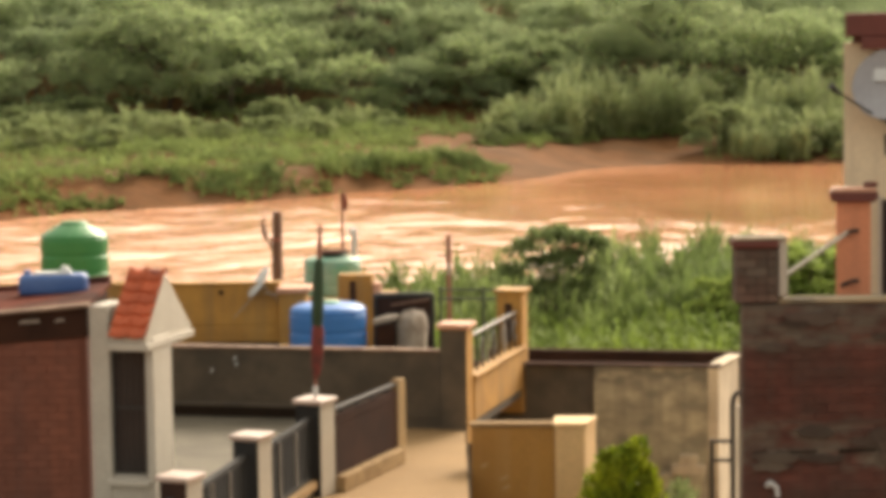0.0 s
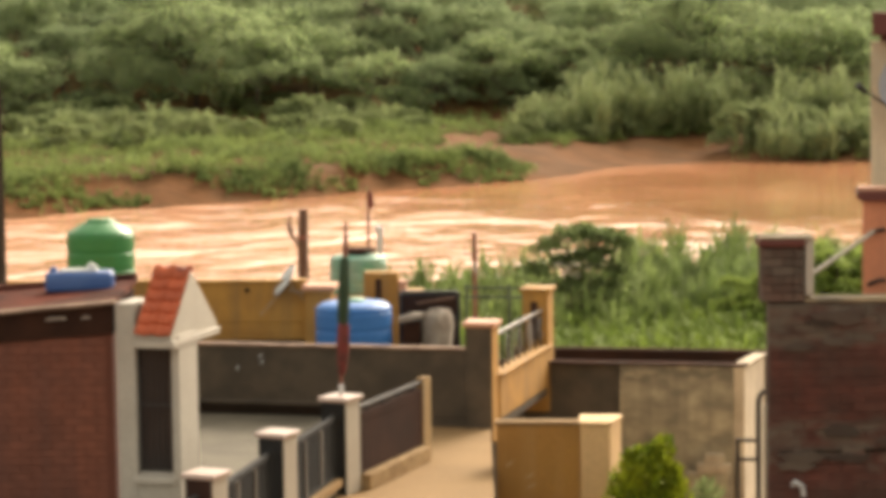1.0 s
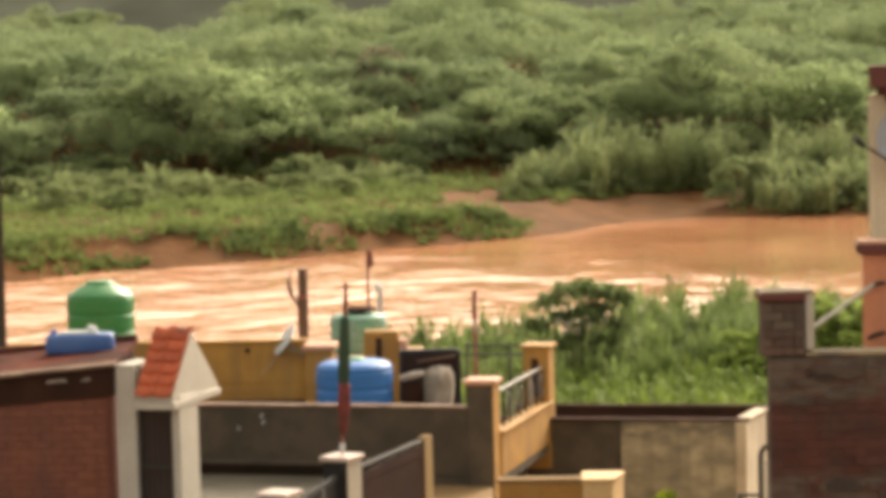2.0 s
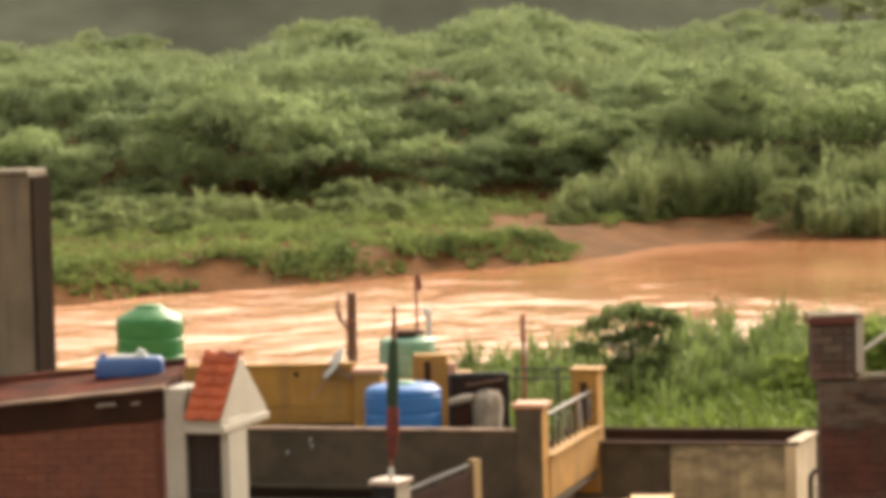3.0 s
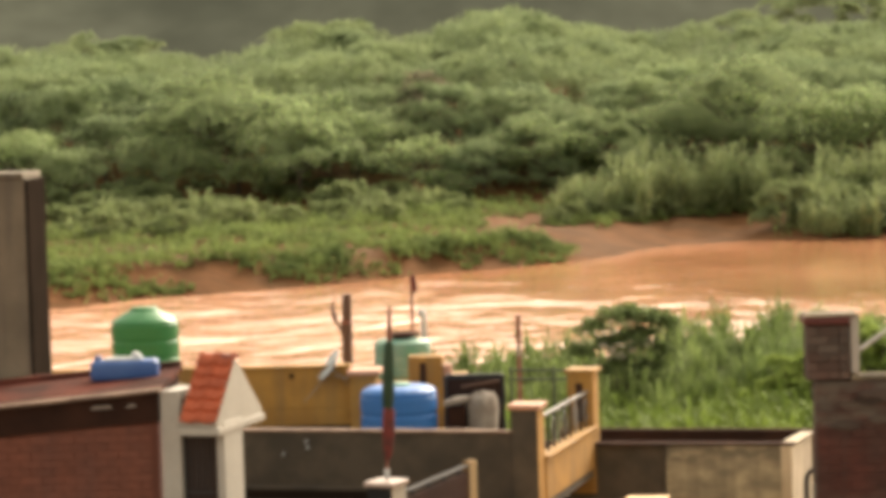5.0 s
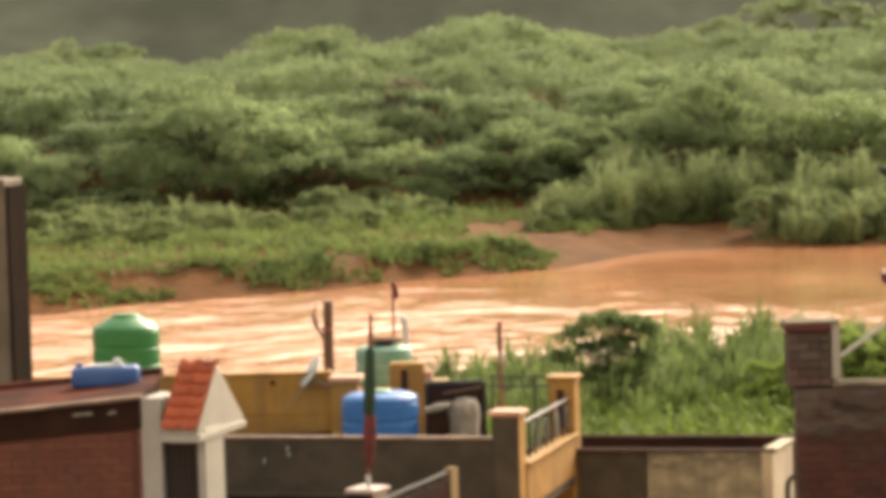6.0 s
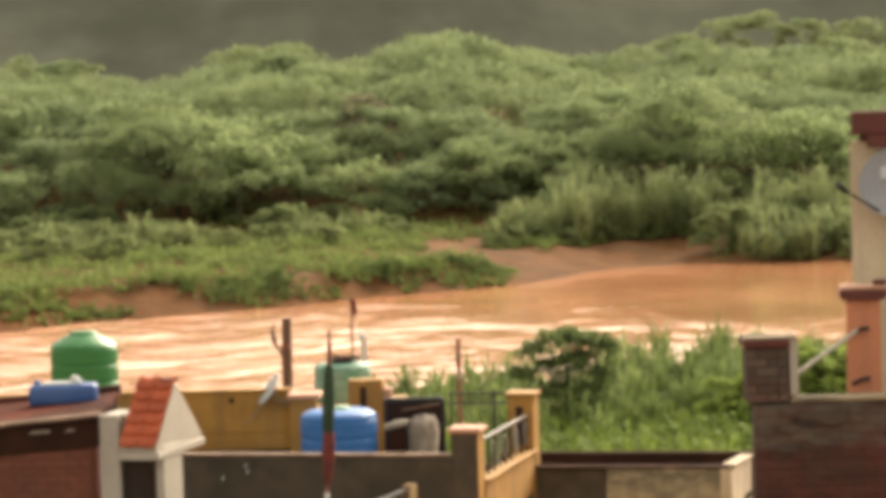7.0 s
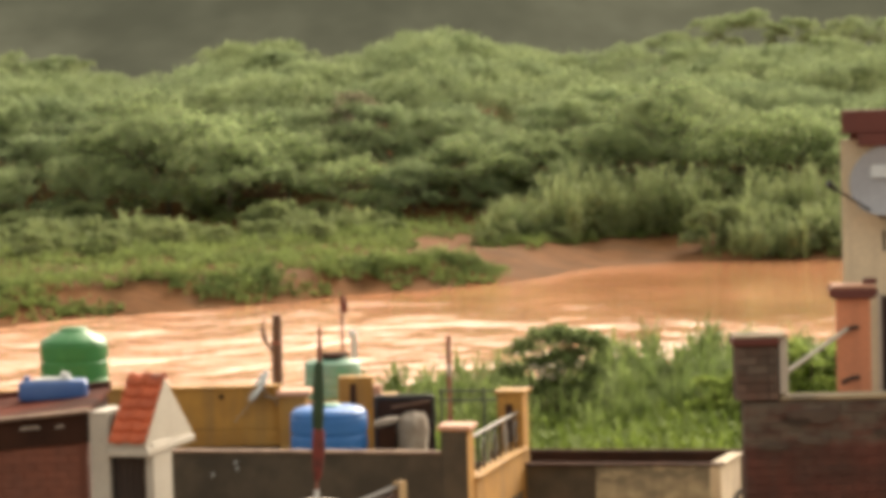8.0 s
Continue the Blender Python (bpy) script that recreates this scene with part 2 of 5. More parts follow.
PALE_CLOTH = material("pale_sacking", (0.42, 0.37, 0.31), 0.95, other=(0.25, 0.20, 0.16), scale=4.0, amount=0.8, bump=0.3)
CONCRETE_POST = material("stained_concrete_wall", (0.27, 0.22, 0.15), 0.9, other=(0.17, 0.14, 0.095), scale=1.5, amount=0.9, streak=(0.10, 0.085, 0.07), streak_amount=0.5, bump=0.2)
BARK = material("bark", (0.09, 0.065, 0.045), 0.95, scale=3.0, bump=0.3)
# Leaf colour raised and blued in place of haze over the hillside
LEAF_HILL = material("scrub_leaves", (0.315, 0.385, 0.19), 0.8, other=(0.25, 0.32, 0.17), scale=0.12, amount=1.0, fine=0.8, fine_amount=0.3, per_object=0.15, per_island=0.08, bump=0, translucent=0.5, spec=0.1, porous=0.40)
# Trees in shaded hollows: leaf colour raised to lift the shade there
LEAF_HOLLOW_LIFTED = material("shade_lifted_leaves", (0.35, 0.43, 0.20), 0.8, other=(0.285, 0.36, 0.175), scale=0.15, amount=1.0, fine=0.8, fine_amount=0.3, per_object=0.15, per_island=0.08, bump=0, translucent=0.6, spec=0.1, porous=0.48)
LEAF_DRY = material("dry_leaves", (0.30, 0.275, 0.18), 0.9, scale=0.3, fine=0.8, per_island=0.2, bump=0, translucent=0.5, spec=0.2, porous=0.40)
LEAF_BANK = material("bank_leaves", (0.29, 0.37, 0.12), 0.75, other=(0.205, 0.27, 0.098), scale=0.2, amount=1.0, fine=1.0, fine_amount=0.3, per_island=0.3, bump=0, translucent=0.45, spec=0.1, porous=0.25)
LEAF_WILLOW = material("willow_leaves", (0.32, 0.41, 0.10), 0.7, other=(0.25, 0.335, 0.085), scale=0.8, amount=1.0, fine=2.0, fine_amount=0.2, per_island=0.15, bump=0, translucent=0.5, spec=0.1, porous=0.35)
LEAF_REED = material("reed_leaves", (0.185, 0.255, 0.08), 0.7, other=(0.26, 0.33, 0.105), scale=0.25, amount=1.0, fine=1.5, fine_amount=0.3, per_island=0.28, bump=0, translucent=0.42, spec=0.15)
LEAF_CANE = material("cane_leaves", (0.28, 0.34, 0.155), 0.75, other=(0.34, 0.395, 0.175), scale=0.2, amount=1.0, fine=1.2, fine_amount=0.3, per_island=0.22, bump=0, translucent=0.4, spec=0.1, porous=0.35)
LEAF_GRASS = material("tall_grass", (0.22, 0.30, 0.055), 0.7, other=(0.155, 0.225, 0.048), scale=0.4, amount=1.0, fine=1.5, fine_amount=0.25, per_island=0.3, bump=0, translucent=0.35, spec=0.2)
LEAF_THUJA = material("thuja_leaves", (0.42, 0.48, 0.032), 0.7, other=(0.06, 0.13, 0.015), scale=2.8, amount=0.9, fine=8.0, fine_amount=0.3, per_island=0.4, bump=0, translucent=0.25, spec=0.2)
LEAF_SHRUB = material("shrub_leaves", (0.22, 0.285, 0.115), 0.7, other=(0.26, 0.32, 0.13), scale=0.8, amount=1.0, fine=3.0, fine_amount=0.3, per_island=0.25, bump=0, translucent=0.5, spec=0.1, porous=0.3)
FLOWER = material("pink_flower", (0.46, 0.41, 0.31), 0.8, scale=3.0, bump=0)
# Grey-green that holds the dimming of rain haze over the far hills
FAR_FOREST = material("distant_haze_tinted_forest", (0.15, 0.16, 0.12), 1.0, other=(0.10, 0.108, 0.082), scale=0.02, amount=1.0, fine=0.08, fine_amount=0.3, bump=0, spec=0.0, stretch=(1, 1, 0.35))


def ground_material():
    m = material("earth", (0.20, 0.092, 0.036), 0.95, other=(0.115, 0.062, 0.026), scale=0.32, amount=1.0, fine=1.3, fine_amount=0.55, bump=0.8, bump_scale=1.2, spec=0.1, stretch=(0.6, 1.0, 1.0))
    return m


EARTH = ground_material()


def water_material():
    m = bpy.data.materials.new("muddy_flood_water")
    m.use_nodes = True
    n, l = m.node_tree.nodes, m.node_tree.links
    b = n["Principled BSDF"]
    geo = n.new("ShaderNodeNewGeometry")

    def tex(scale, detail, sx, sy):
        mp = n.new("ShaderNodeMapping")
        mp.inputs["Scale"].default_value = (sx, sy, 1)
        mp.inputs["Rotation"].default_value = (0, 0, radians(-14))
        l.new(geo.outputs["Position"], mp.inputs["Vector"])
        t = n.new("ShaderNodeTexNoise")
        t.inputs["Scale"].default_value, t.inputs["Detail"].default_value = scale, detail
        t.inputs["Distortion"].default_value = 0.6
        l.new(mp.outputs["Vector"], t.inputs["Vector"])
        return t.outputs["Fac"]

    mx = n.new("ShaderNodeMix")
    mx.data_type = "RGBA"
    mx.inputs["A"].default_value, mx.inputs["B"].default_value = (0.64, 0.292, 0.148, 1), (0.38, 0.165, 0.068, 1)
    r = n.new("ShaderNodeMapRange")
    r.inputs["From Min"].default_value, r.inputs["From Max"].default_value = 0.4, 0.65
    l.new(tex(0.085, 6, 1, 0.6), r.inputs["Value"])
    l.new(r.outputs["Result"], mx.inputs["Factor"])
    l.new(mx.outputs["Result"], b.inputs["Base Color"])
    b.inputs["Roughness"].default_value = 0.09
    b.inputs["IOR"].default_value = 1.33
    # fast broken water in the main current, slack water towards the mud flat inside the bend
    lie = n.new("ShaderNodeVectorMath")
    lie.operation = "DOT_PRODUCT"
    lie.inputs[1].default_value = (1.34, 1.0, 0.0)
    l.new(geo.outputs["Position"], lie.inputs[0])
    wander = n.new("ShaderNodeMath")
    wander.operation = "MULTIPLY_ADD"
    wander.inputs[1].default_value = 60.0
    l.new(tex(0.05, 3, 1, 1), wander.inputs[0])
    l.new(lie.outputs["Value"], wander.inputs[2])
    reach = n.new("ShaderNodeMapRange")
    reach.inputs["From Min"].default_value, reach.inputs["From Max"].default_value = 160.0, 220.0
    reach.inputs["To Min"].default_value, reach.inputs["To Max"].default_value = 0.85, 0.12
    l.new(wander.outputs["Value"], reach.inputs["Value"])
    # Paler colour on the main current stands in for reflected sky
    sky_sheen = n.new("ShaderNodeMapRange")
    sky_sheen.inputs["From Min"].default_value, sky_sheen.inputs["From Max"].default_value = 206.0, 150.0
    sky_sheen.inputs["To Max"].default_value = 0.85
    l.new(wander.outputs["Value"], sky_sheen.inputs["Value"])
    pale = n.new("ShaderNodeMix")
    pale.data_type = "RGBA"
    pale.inputs["B"].default_value = (0.86, 0.465, 0.295, 1)
    l.new(sky_sheen.outputs["Result"], pale.inputs["Factor"])
    l.new(mx.outputs["Result"], pale.inputs["A"])
    l.new(pale.outputs["Result"], b.inputs["Base Color"])
    last = None
    for h, dist in ((tex(0.13, 4, 1, 0.75), 1.7), (tex(0.6, 3, 1, 0.6), 0.22)):
        bp = n.new("ShaderNodeBump")
        bp.inputs["Distance"].default_value = dist
        l.new(reach.outputs["Result"], bp.inputs["Strength"])
        l.new(h, bp.inputs["Height"])
        if last:
            l.new(last, bp.inputs["Normal"])
        last = bp.outputs["Normal"]
    l.new(last, b.inputs["Normal"])
    return m


WATER = water_material()

# ---------------------------------------------------------------- building helpers


def thing(name, x, y, z=0.0, rz=0.0, label="", category="", group="", kind=""):
    """An empty at the base of a thing, which parents its parts."""
    ob = new(name)
    ob.matrix_world = pose(x, y, z, 0, 0, rz)
    ob.empty_display_size = 0.2
    return tagged(ob, label, category, group, kind)


def mesh_of(name, bm, mat, smooth=False):
    me = bpy.data.meshes.new(name)
    bmesh.ops.recalc_face_normals(bm, faces=bm.faces)
    bm.to_mesh(me)
    bm.free()
    for m in (mat if isinstance(mat, (list, tuple)) else [mat]):
        me.materials.append(m)
    if smooth:
        me.shade_smooth()
    return me


def part(name, bm, mat, parent=None, label="", smooth=False):
    ob = new(name, mesh_of(name, bm, mat, smooth))
    ob.parent = parent
    if label:
        ob["label"] = label
    return ob


def from_arrays(name, verts, faces, mat, smooth=False):
    me = bpy.data.meshes.new(name)
    me.from_pydata(verts.tolist() if hasattr(verts, "tolist") else verts, [], faces.tolist() if hasattr(faces, "tolist") else faces)
    me.materials.append(mat)
    if smooth:
        me.shade_smooth()
    return me


def bm_box(x0, x1, y0, y1, z0, z1, bevel=0.0, bm=None):
    bm = bm or bmesh.new()
    v = [bm.verts.new((x, y, z)) for x in (x0, x1) for y in (y0, y1) for z in (z0, z1)]
    fs = [bm.faces.new([v[i] for i in f]) for f in ((0, 1, 3, 2), (4, 6, 7, 5), (0, 4, 5, 1), (2, 3, 7, 6), (0, 2, 6, 4), (1, 5, 7, 3))]
    if bevel:
        es = list({e for f in fs for e in f.edges})
        bmesh.ops.bevel(bm, geom=es, offset=bevel, segments=2, affect="EDGES", profile=0.6)
    return bm


def bm_prism(points, y0, y1, axis="y", bm=None, bevel=0.0):
    """Extrudes an outline given in (x, z) along y, in (y, z) along x, or in (x, y) along z."""
    bm = bm or bmesh.new()
    put = {"y": lambda a, b, c: (a, c, b), "x": lambda a, b, c: (c, a, b), "z": lambda a, b, c: (a, b, c)}[axis]
    lo = [bm.verts.new(put(a, b, y0)) for a, b in points]
    hi = [bm.verts.new(put(a, b, y1)) for a, b in points]
    k = len(points)
    fs = [bm.faces.new(lo), bm.faces.new(hi[::-1])]
    fs += [bm.faces.new((lo[i], lo[(i + 1) % k], hi[(i + 1) % k], hi[i])) for i in range(k)]
    if bevel:
        bmesh.ops.bevel(bm, geom=list({e for f in fs for e in f.edges}), offset=bevel, segments=2, affect="EDGES", profile=0.6)
    return bm


def bm_rod(p0, p1, r0, r1=None, seg=10, bm=None):
    bm = bm or bmesh.new()
    p0, p1 = Vector(p0), Vector(p1)
    r1 = r0 if r1 is None else r1
    q = (p1 - p0).to_track_quat("Z", "Y")
    rings = []
    for p, r in ((p0, r0), (p1, r1)):
        rings.append([bm.verts.new(p + q @ Vector((r * math.cos(2 * math.pi * i / seg), r * math.sin(2 * math.pi * i / seg), 0))) for i in range(seg)])
    for i in range(seg):
        bm.faces.new((rings[0][i], rings[0][(i + 1) % seg], rings[1][(i + 1) % seg], rings[1][i]))
    bm.faces.new(rings[0][::-1])
    bm.faces.new(rings[1])
    return bm


def bm_lathe(profile, seg=32, bm=None, lobes=0, lobe=0.0):
    """Turns (radius, height) pairs round z; lobes gives a ribbed outline."""
    bm = bm or bmesh.new()
    rings = []
    for r, z in profile:
        ring = []
        for i in range(seg):
            a = 2 * math.pi * i / seg
            k = 1 + (lobe * math.cos(a * lobes) if lobes else 0)
            ring.append(bm.verts.new((r * k * math.cos(a), r * k * math.sin(a), z)))
        rings.append(ring)
    for a, b in zip(rings, rings[1:]):
        for i in range(seg):
            bm.faces.new((a[i], a[(i + 1) % seg], b[(i + 1) % seg], b[i]))
    bm.faces.new(rings[0][::-1])
    bm.faces.new(rings[-1])
    return bm


def lay_bricks(parent, mat, x0, x1, y, z0, z1, rng, depth=0.06, wide=0.23, high=0.075, joint=0.011, top=None, rough=0.008):
    """Bricks in running bond proud of a wall face that looks to -y. top(x) may slope the upper edge."""
    meshes = []
    for w in (wide, wide / 2 - joint / 2):
        for _ in range(3):
            bm = bm_box(-w / 2, w / 2, 0, depth, 0, high)
            for v in bm.verts:
                v.co += Vector((rng.uniform(-0.003, 0.003), rng.uniform(-0.004, 0.004), rng.uniform(-0.003, 0.003)))
            meshes.append(mesh_of("brick", bm, mat))
    row, z = 0, z0
    while z + high < z1:
        x = x0 + joint / 2
        first = row % 2
        while x < x1 - 0.05:
            half = first or x + wide > x1 + 0.001
            w = wide / 2 - joint / 2 if half else wide
            first = 0
            if x + w > x1 + 0.03:
                break
            if not top or z + high < top(x):
                ob = new("brick", meshes[(3 if half else 0) + rng.randrange(3)])
                ob.parent = parent
                ob.location = (x + w / 2, y - rng.uniform(0.0, rough), z)
                ob.rotation_euler = (0, 0, rng.uniform(-0.012, 0.012))
            x += w + joint
        row += 1
        z += high + joint


# ---------------------------------------------------------------- terrain and river
SHORE_X = [-400, -120, -60, -32.5, -28.6, -22.4, -15.1, -7.7, 3.6, 5.2, 9.0, 13, 17.5, 33.5, 60, 120, 400]
SHORE_Y = [40, 105, 138, 157, 161, 168.5, 173, 181, 192, 194, 201, 210, 214, 212, 214, 225, 260]


def smooth(a, b, v):
    t = np.clip((v - a) / (b - a), 0, 1)
    return t * t * (3 - 2 * t)


def terrain(x, y):
    x, y = np.asarray(x, float), np.asarray(y, float)
    s = y - np.interp(x, SHORE_X, SHORE_Y) - 0.8 * np.sin(x * 0.7) - 0.5 * np.sin(x * 1.9 + 1)
    left = 1 - smooth(1.0, 7.5, x + 0.25 * np.clip(s, 0, 14))
    near = -6.0 * smooth(84, 100, y)
    bank = left * (2.0 * smooth(-1, 6, s) + 0.5 * smooth(6, 40, s)) + (1 - left) * (1.75 * smooth(-1, 17, s) + 0.5 * smooth(17, 40, s))
    hill = 16.5 * np.clip((y - 232) / 100, 0, 1) ** 0.9 * smooth(228, 250, y)
    roll = 0.9 * np.sin(x * 0.13 + y * 0.05) * smooth(235, 260, y) + 0.25 * np.sin(x * 0.5) * np.sin(y * 0.43)
    mound = np.interp(x, [-90, -51, -41, -24, -12, 3, 21, 39, 90], [-5.5, -5.2, -5.4, -2.4, -4.4, 1.6, -5.6, -2.6, -2.0])
    roll = roll + mound * smooth(275, 318, y)
    roll = roll + 5.5 * smooth(362, 398, y) * np.maximum(smooth(22, 38, x), 1 - smooth(-62, -50, x))
    far = np.where(s > -6, -6.0 + 2.5 * smooth(-6, 0, s) + bank + hill, -6.0)
    roll = np.where(s > 3, roll, 0)
    return np.where(y < 110, near, far + roll * (s > -2))


def build_ground():
    xs = np.concatenate([[-3000, -1500, -700, -350, -200, -130], np.arange(-90, 90.1, 1.5), [130, 200, 350, 700, 1500, 3000]])
    ys = np.concatenate([[-3000, -1000, -300, -100, -30, 0, 15, 30, 45, 60, 72], np.arange(80, 104, 3), [112, 122, 132], np.arange(138, 340, 1.5), [360, 400, 500, 700, 1200, 2000, 3500]])
    gx, gy = np.meshgrid(xs, ys)
    gz = terrain(gx, gy)
    gz = np.where(gx < -200, np.maximum(gz, -6), gz)
    verts = np.stack([gx, gy, gz], -1).reshape(-1, 3)
    k = len(xs)
    i, j = np.meshgrid(np.arange(k - 1), np.arange(len(ys) - 1))
    a = (j * k + i).ravel()
    faces = np.stack([a, a + 1, a + k + 1, a + k], -1)
    tagged(new("ground", from_arrays("ground", verts, faces, EARTH, True)), "red-brown earth with muddy eroded river banks and scrub hillside", "ground", kind="structure")
    wv = [(-900, 82, -3.5), (900, 82, -3.5), (900, 262, -3.5), (-900, 262, -3.5)]
    tagged(new("water", from_arrays("water", wv, [(0, 1, 2, 3)], WATER)), "muddy orange-brown river in flood with pale ripples", "water", kind="structure")


build_ground()


def build_backdrop():
    """Far wooded hills beyond the scrub slope, rain haze put into their colour."""
    xs = np.linspace(-520, 520, 131)
    rows = []
    for k, (y, h) in enumerate(((560, 8), (620, 40), (720, 85), (860, 130), (1000, 150))):
        crest = h + (h * 0.10) * np.sin(xs * 0.013 + k) + (h * 0.06) * np.sin(xs * 0.041 + 2 * k)
        rows.append(np.stack([xs, np.full_like(xs, y), crest], -1))
    verts = np.concatenate(rows)
    k = len(xs)
    faces = [(r * k + i, r * k + i + 1, (r + 1) * k + i + 1, (r + 1) * k + i) for r in range(4) for i in range(k - 1)]
    tagged(new("backdrop", from_arrays("backdrop", verts, faces, FAR_FOREST, True)), "distant dark wooded hills, rain haze put into their colour", "hills", kind="structure")


build_backdrop()

# ---------------------------------------------------------------- vegetation


def leaf_cloud(rng, centres, radii, count, size, flat=0.7, up=0.35, spread=0.75):
    """Leaf quads scattered over the shells of several uneven clumps: arrays of corners and faces."""
    c = np.asarray(centres, float)
    r = np.asarray(radii, float)
    pick = rng.choice(len(c), count, p=r ** 2 / (r ** 2).sum())
    d = rng.normal(size=(count, 3))
    d[:, 2] += up
    d /= np.linalg.norm(d, axis=1)[:, None]
    shell = rng.uniform(0.42, 1.25, count) ** 0.7
    pos = c[pick] + d * (r[pick] * shell)[:, None] * np.array([1, 1, flat])
    nrm = d + rng.normal(size=(count, 3)) * spread
    nrm /= np.linalg.norm(nrm, axis=1)[:, None]
    a = np.cross(nrm, rng.normal(size=(count, 3)))
    a /= np.linalg.norm(a, axis=1)[:, None]
    b = np.cross(nrm, a)
    s = size * rng.uniform(0.6, 1.4, (count, 1))
    quad = np.stack([pos - a * s, pos - b * s * 0.55, pos + a * s, pos + b * s * 0.55], 1)
    return quad.reshape(-1, 3), np.arange(count * 4).reshape(-1, 4)


def bm_limbs(rng, height, spread, trunk_r, limbs):
    bm = bmesh.new()
    fork = Vector((rng.uniform(-0.1, 0.1), rng.uniform(-0.1, 0.1), height * 0.3))
    bm_rod((0, 0, -0.4), fork, trunk_r, trunk_r * 0.75, 7, bm)
    for i in range(limbs):
        a = 2 * math.pi * (i + rng.uniform(0, 0.6)) / limbs
        mid = fork + Vector((math.cos(a) * spread * 0.35, math.sin(a) * spread * 0.35, height * 0.22))
        tip = fork + Vector((math.cos(a) * spread * 0.75, math.sin(a) * spread * 0.75, height * rng.uniform(0.3, 0.5)))
        bm_rod(fork, mid, trunk_r * 0.5, trunk_r * 0.35, 5, bm)
        bm_rod(mid, tip, trunk_r * 0.35, trunk_r * 0.1, 5, bm)
    return bm


def fountain_leaves(rng, centres, radii, sprays, leaves, long, wide, droop=0.55):
    """Arching sprays that spring from several centres and droop at their tips, set with narrow leaflets."""
    c, r = np.asarray(centres, float), np.asarray(radii, float)
    k = len(c) * sprays
    pick = np.repeat(np.arange(len(c)), sprays)
    a = rng.uniform(0, 2 * math.pi, k)
    reach = rng.uniform(0.25, 1.15, k) ** 0.8
    d = np.stack([np.cos(a) * reach, np.sin(a) * reach, np.zeros(k)], 1)
    rr = r[pick][:, None]
    up = np.array([0.0, 0.0, 1.0])
    p0 = c[pick] - up * rr * 0.55
    p1 = c[pick] + d * rr * 0.45 + up * rr * rng.uniform(0.55, 1.0, (k, 1))
    p2 = c[pick] + d * rr * 1.1 + up * rr * (0.62 - droop * reach[:, None] ** 2 * rng.uniform(0.6, 1.9, (k, 1)))
    t = rng.uniform(0.38, 1.04, (k, leaves, 1))
    pos = (1 - t) ** 2 * p0[:, None] + 2 * t * (1 - t) * p1[:, None] + t ** 2 * p2[:, None]
    tan = 2 * (1 - t) * (p1 - p0)[:, None] + 2 * t * (p2 - p1)[:, None]
    pos = (pos + rng.normal(size=pos.shape) * rr[:, None] * 0.085).reshape(-1, 3)
    tan = tan.reshape(-1, 3)
    n = len(pos)
    tan /= np.linalg.norm(tan, axis=1)[:, None] + 1e-6
    tan = tan + rng.normal(size=(n, 3)) * 0.42
    tan /= np.linalg.norm(tan, axis=1)[:, None]
    side = np.cross(tan, up + rng.normal(size=(n, 3)) * 0.6)
    side /= np.linalg.norm(side, axis=1)[:, None] + 1e-6
    q = rng.uniform(0.6, 1.4, (n, 1))
    quad = np.stack([pos - tan * long * q, pos - side * wide * q, pos + tan * long * q, pos + side * wide * q], 1)
    return quad.reshape(-1, 3), np.arange(n * 4).reshape(-1, 4)


def crown_domes(rng, height, spread, domes, skirt=0):
    """Centres and radii of the overlapping domes of a broad umbrella crown."""
    cs, rs = [], []
    for i in range(domes):
        a = 2.4 * i + rng.uniform(-0.4, 0.4)
        q = math.sqrt((i + 0.3) / domes) * 0.85
        r = spread * rng.uniform(0.32, 0.48)
        z = height * (0.80 - 0.36 * q ** 2 + rng.uniform(-0.10, 0.08))
        cs.append((q * spread * math.cos(a), q * spread * math.sin(a), z))
        rs.append(r)
    # lower boughs that hang round the crown, some of them down to the ground
    for i in range(skirt):
        a = 2 * math.pi * (i + rng.uniform(0, 0.7)) / max(skirt, 1)
        q = rng.uniform(0.55, 0.95) * spread
        cs.append((q * math.cos(a), q * math.sin(a), height * rng.uniform(0.16, 0.48)))
        rs.append(spread * rng.uniform(0.26, 0.40))
    return cs, rs


def make_thorn_tree(name, seed, height, spread, leaf, label, group="", domes=10, sprays=38, leaves=7, long=0.28, wide=0.125, skirt=8):
    rng = np.random.default_rng(seed)
    t = thing(name, 0, 0, 0, 0, label, "tree", group)
    part("trunk", bm_limbs(rng, height, spread, 0.03 * height, 6), BARK, t)
    cs, rs = crown_domes(rng, height, spread, domes, skirt)
    v, f = fountain_leaves(rng, cs, rs, sprays, leaves, long, wide)
    new("crown", from_arrays("crown", v, f, leaf)).parent = t
    return t


def plant(proto, x, y, first, scale=1.0, rng=random):
    m = pose(x, y, float(terrain(x, y)) - 0.1, 0, 0, rng.uniform(0, 360))
    if first:
        proto.matrix_world = m @ Matrix.Scale(scale, 4)
        return proto
    ob = copy_thing(proto, m)
    ob.scale = (scale * rng.uniform(0.9, 1.15), scale * rng.uniform(0.9, 1.15), scale * rng.uniform(0.85, 1.1))
    return ob


def shore(x):
    return float(np.interp(x, SHORE_X, SHORE_Y))


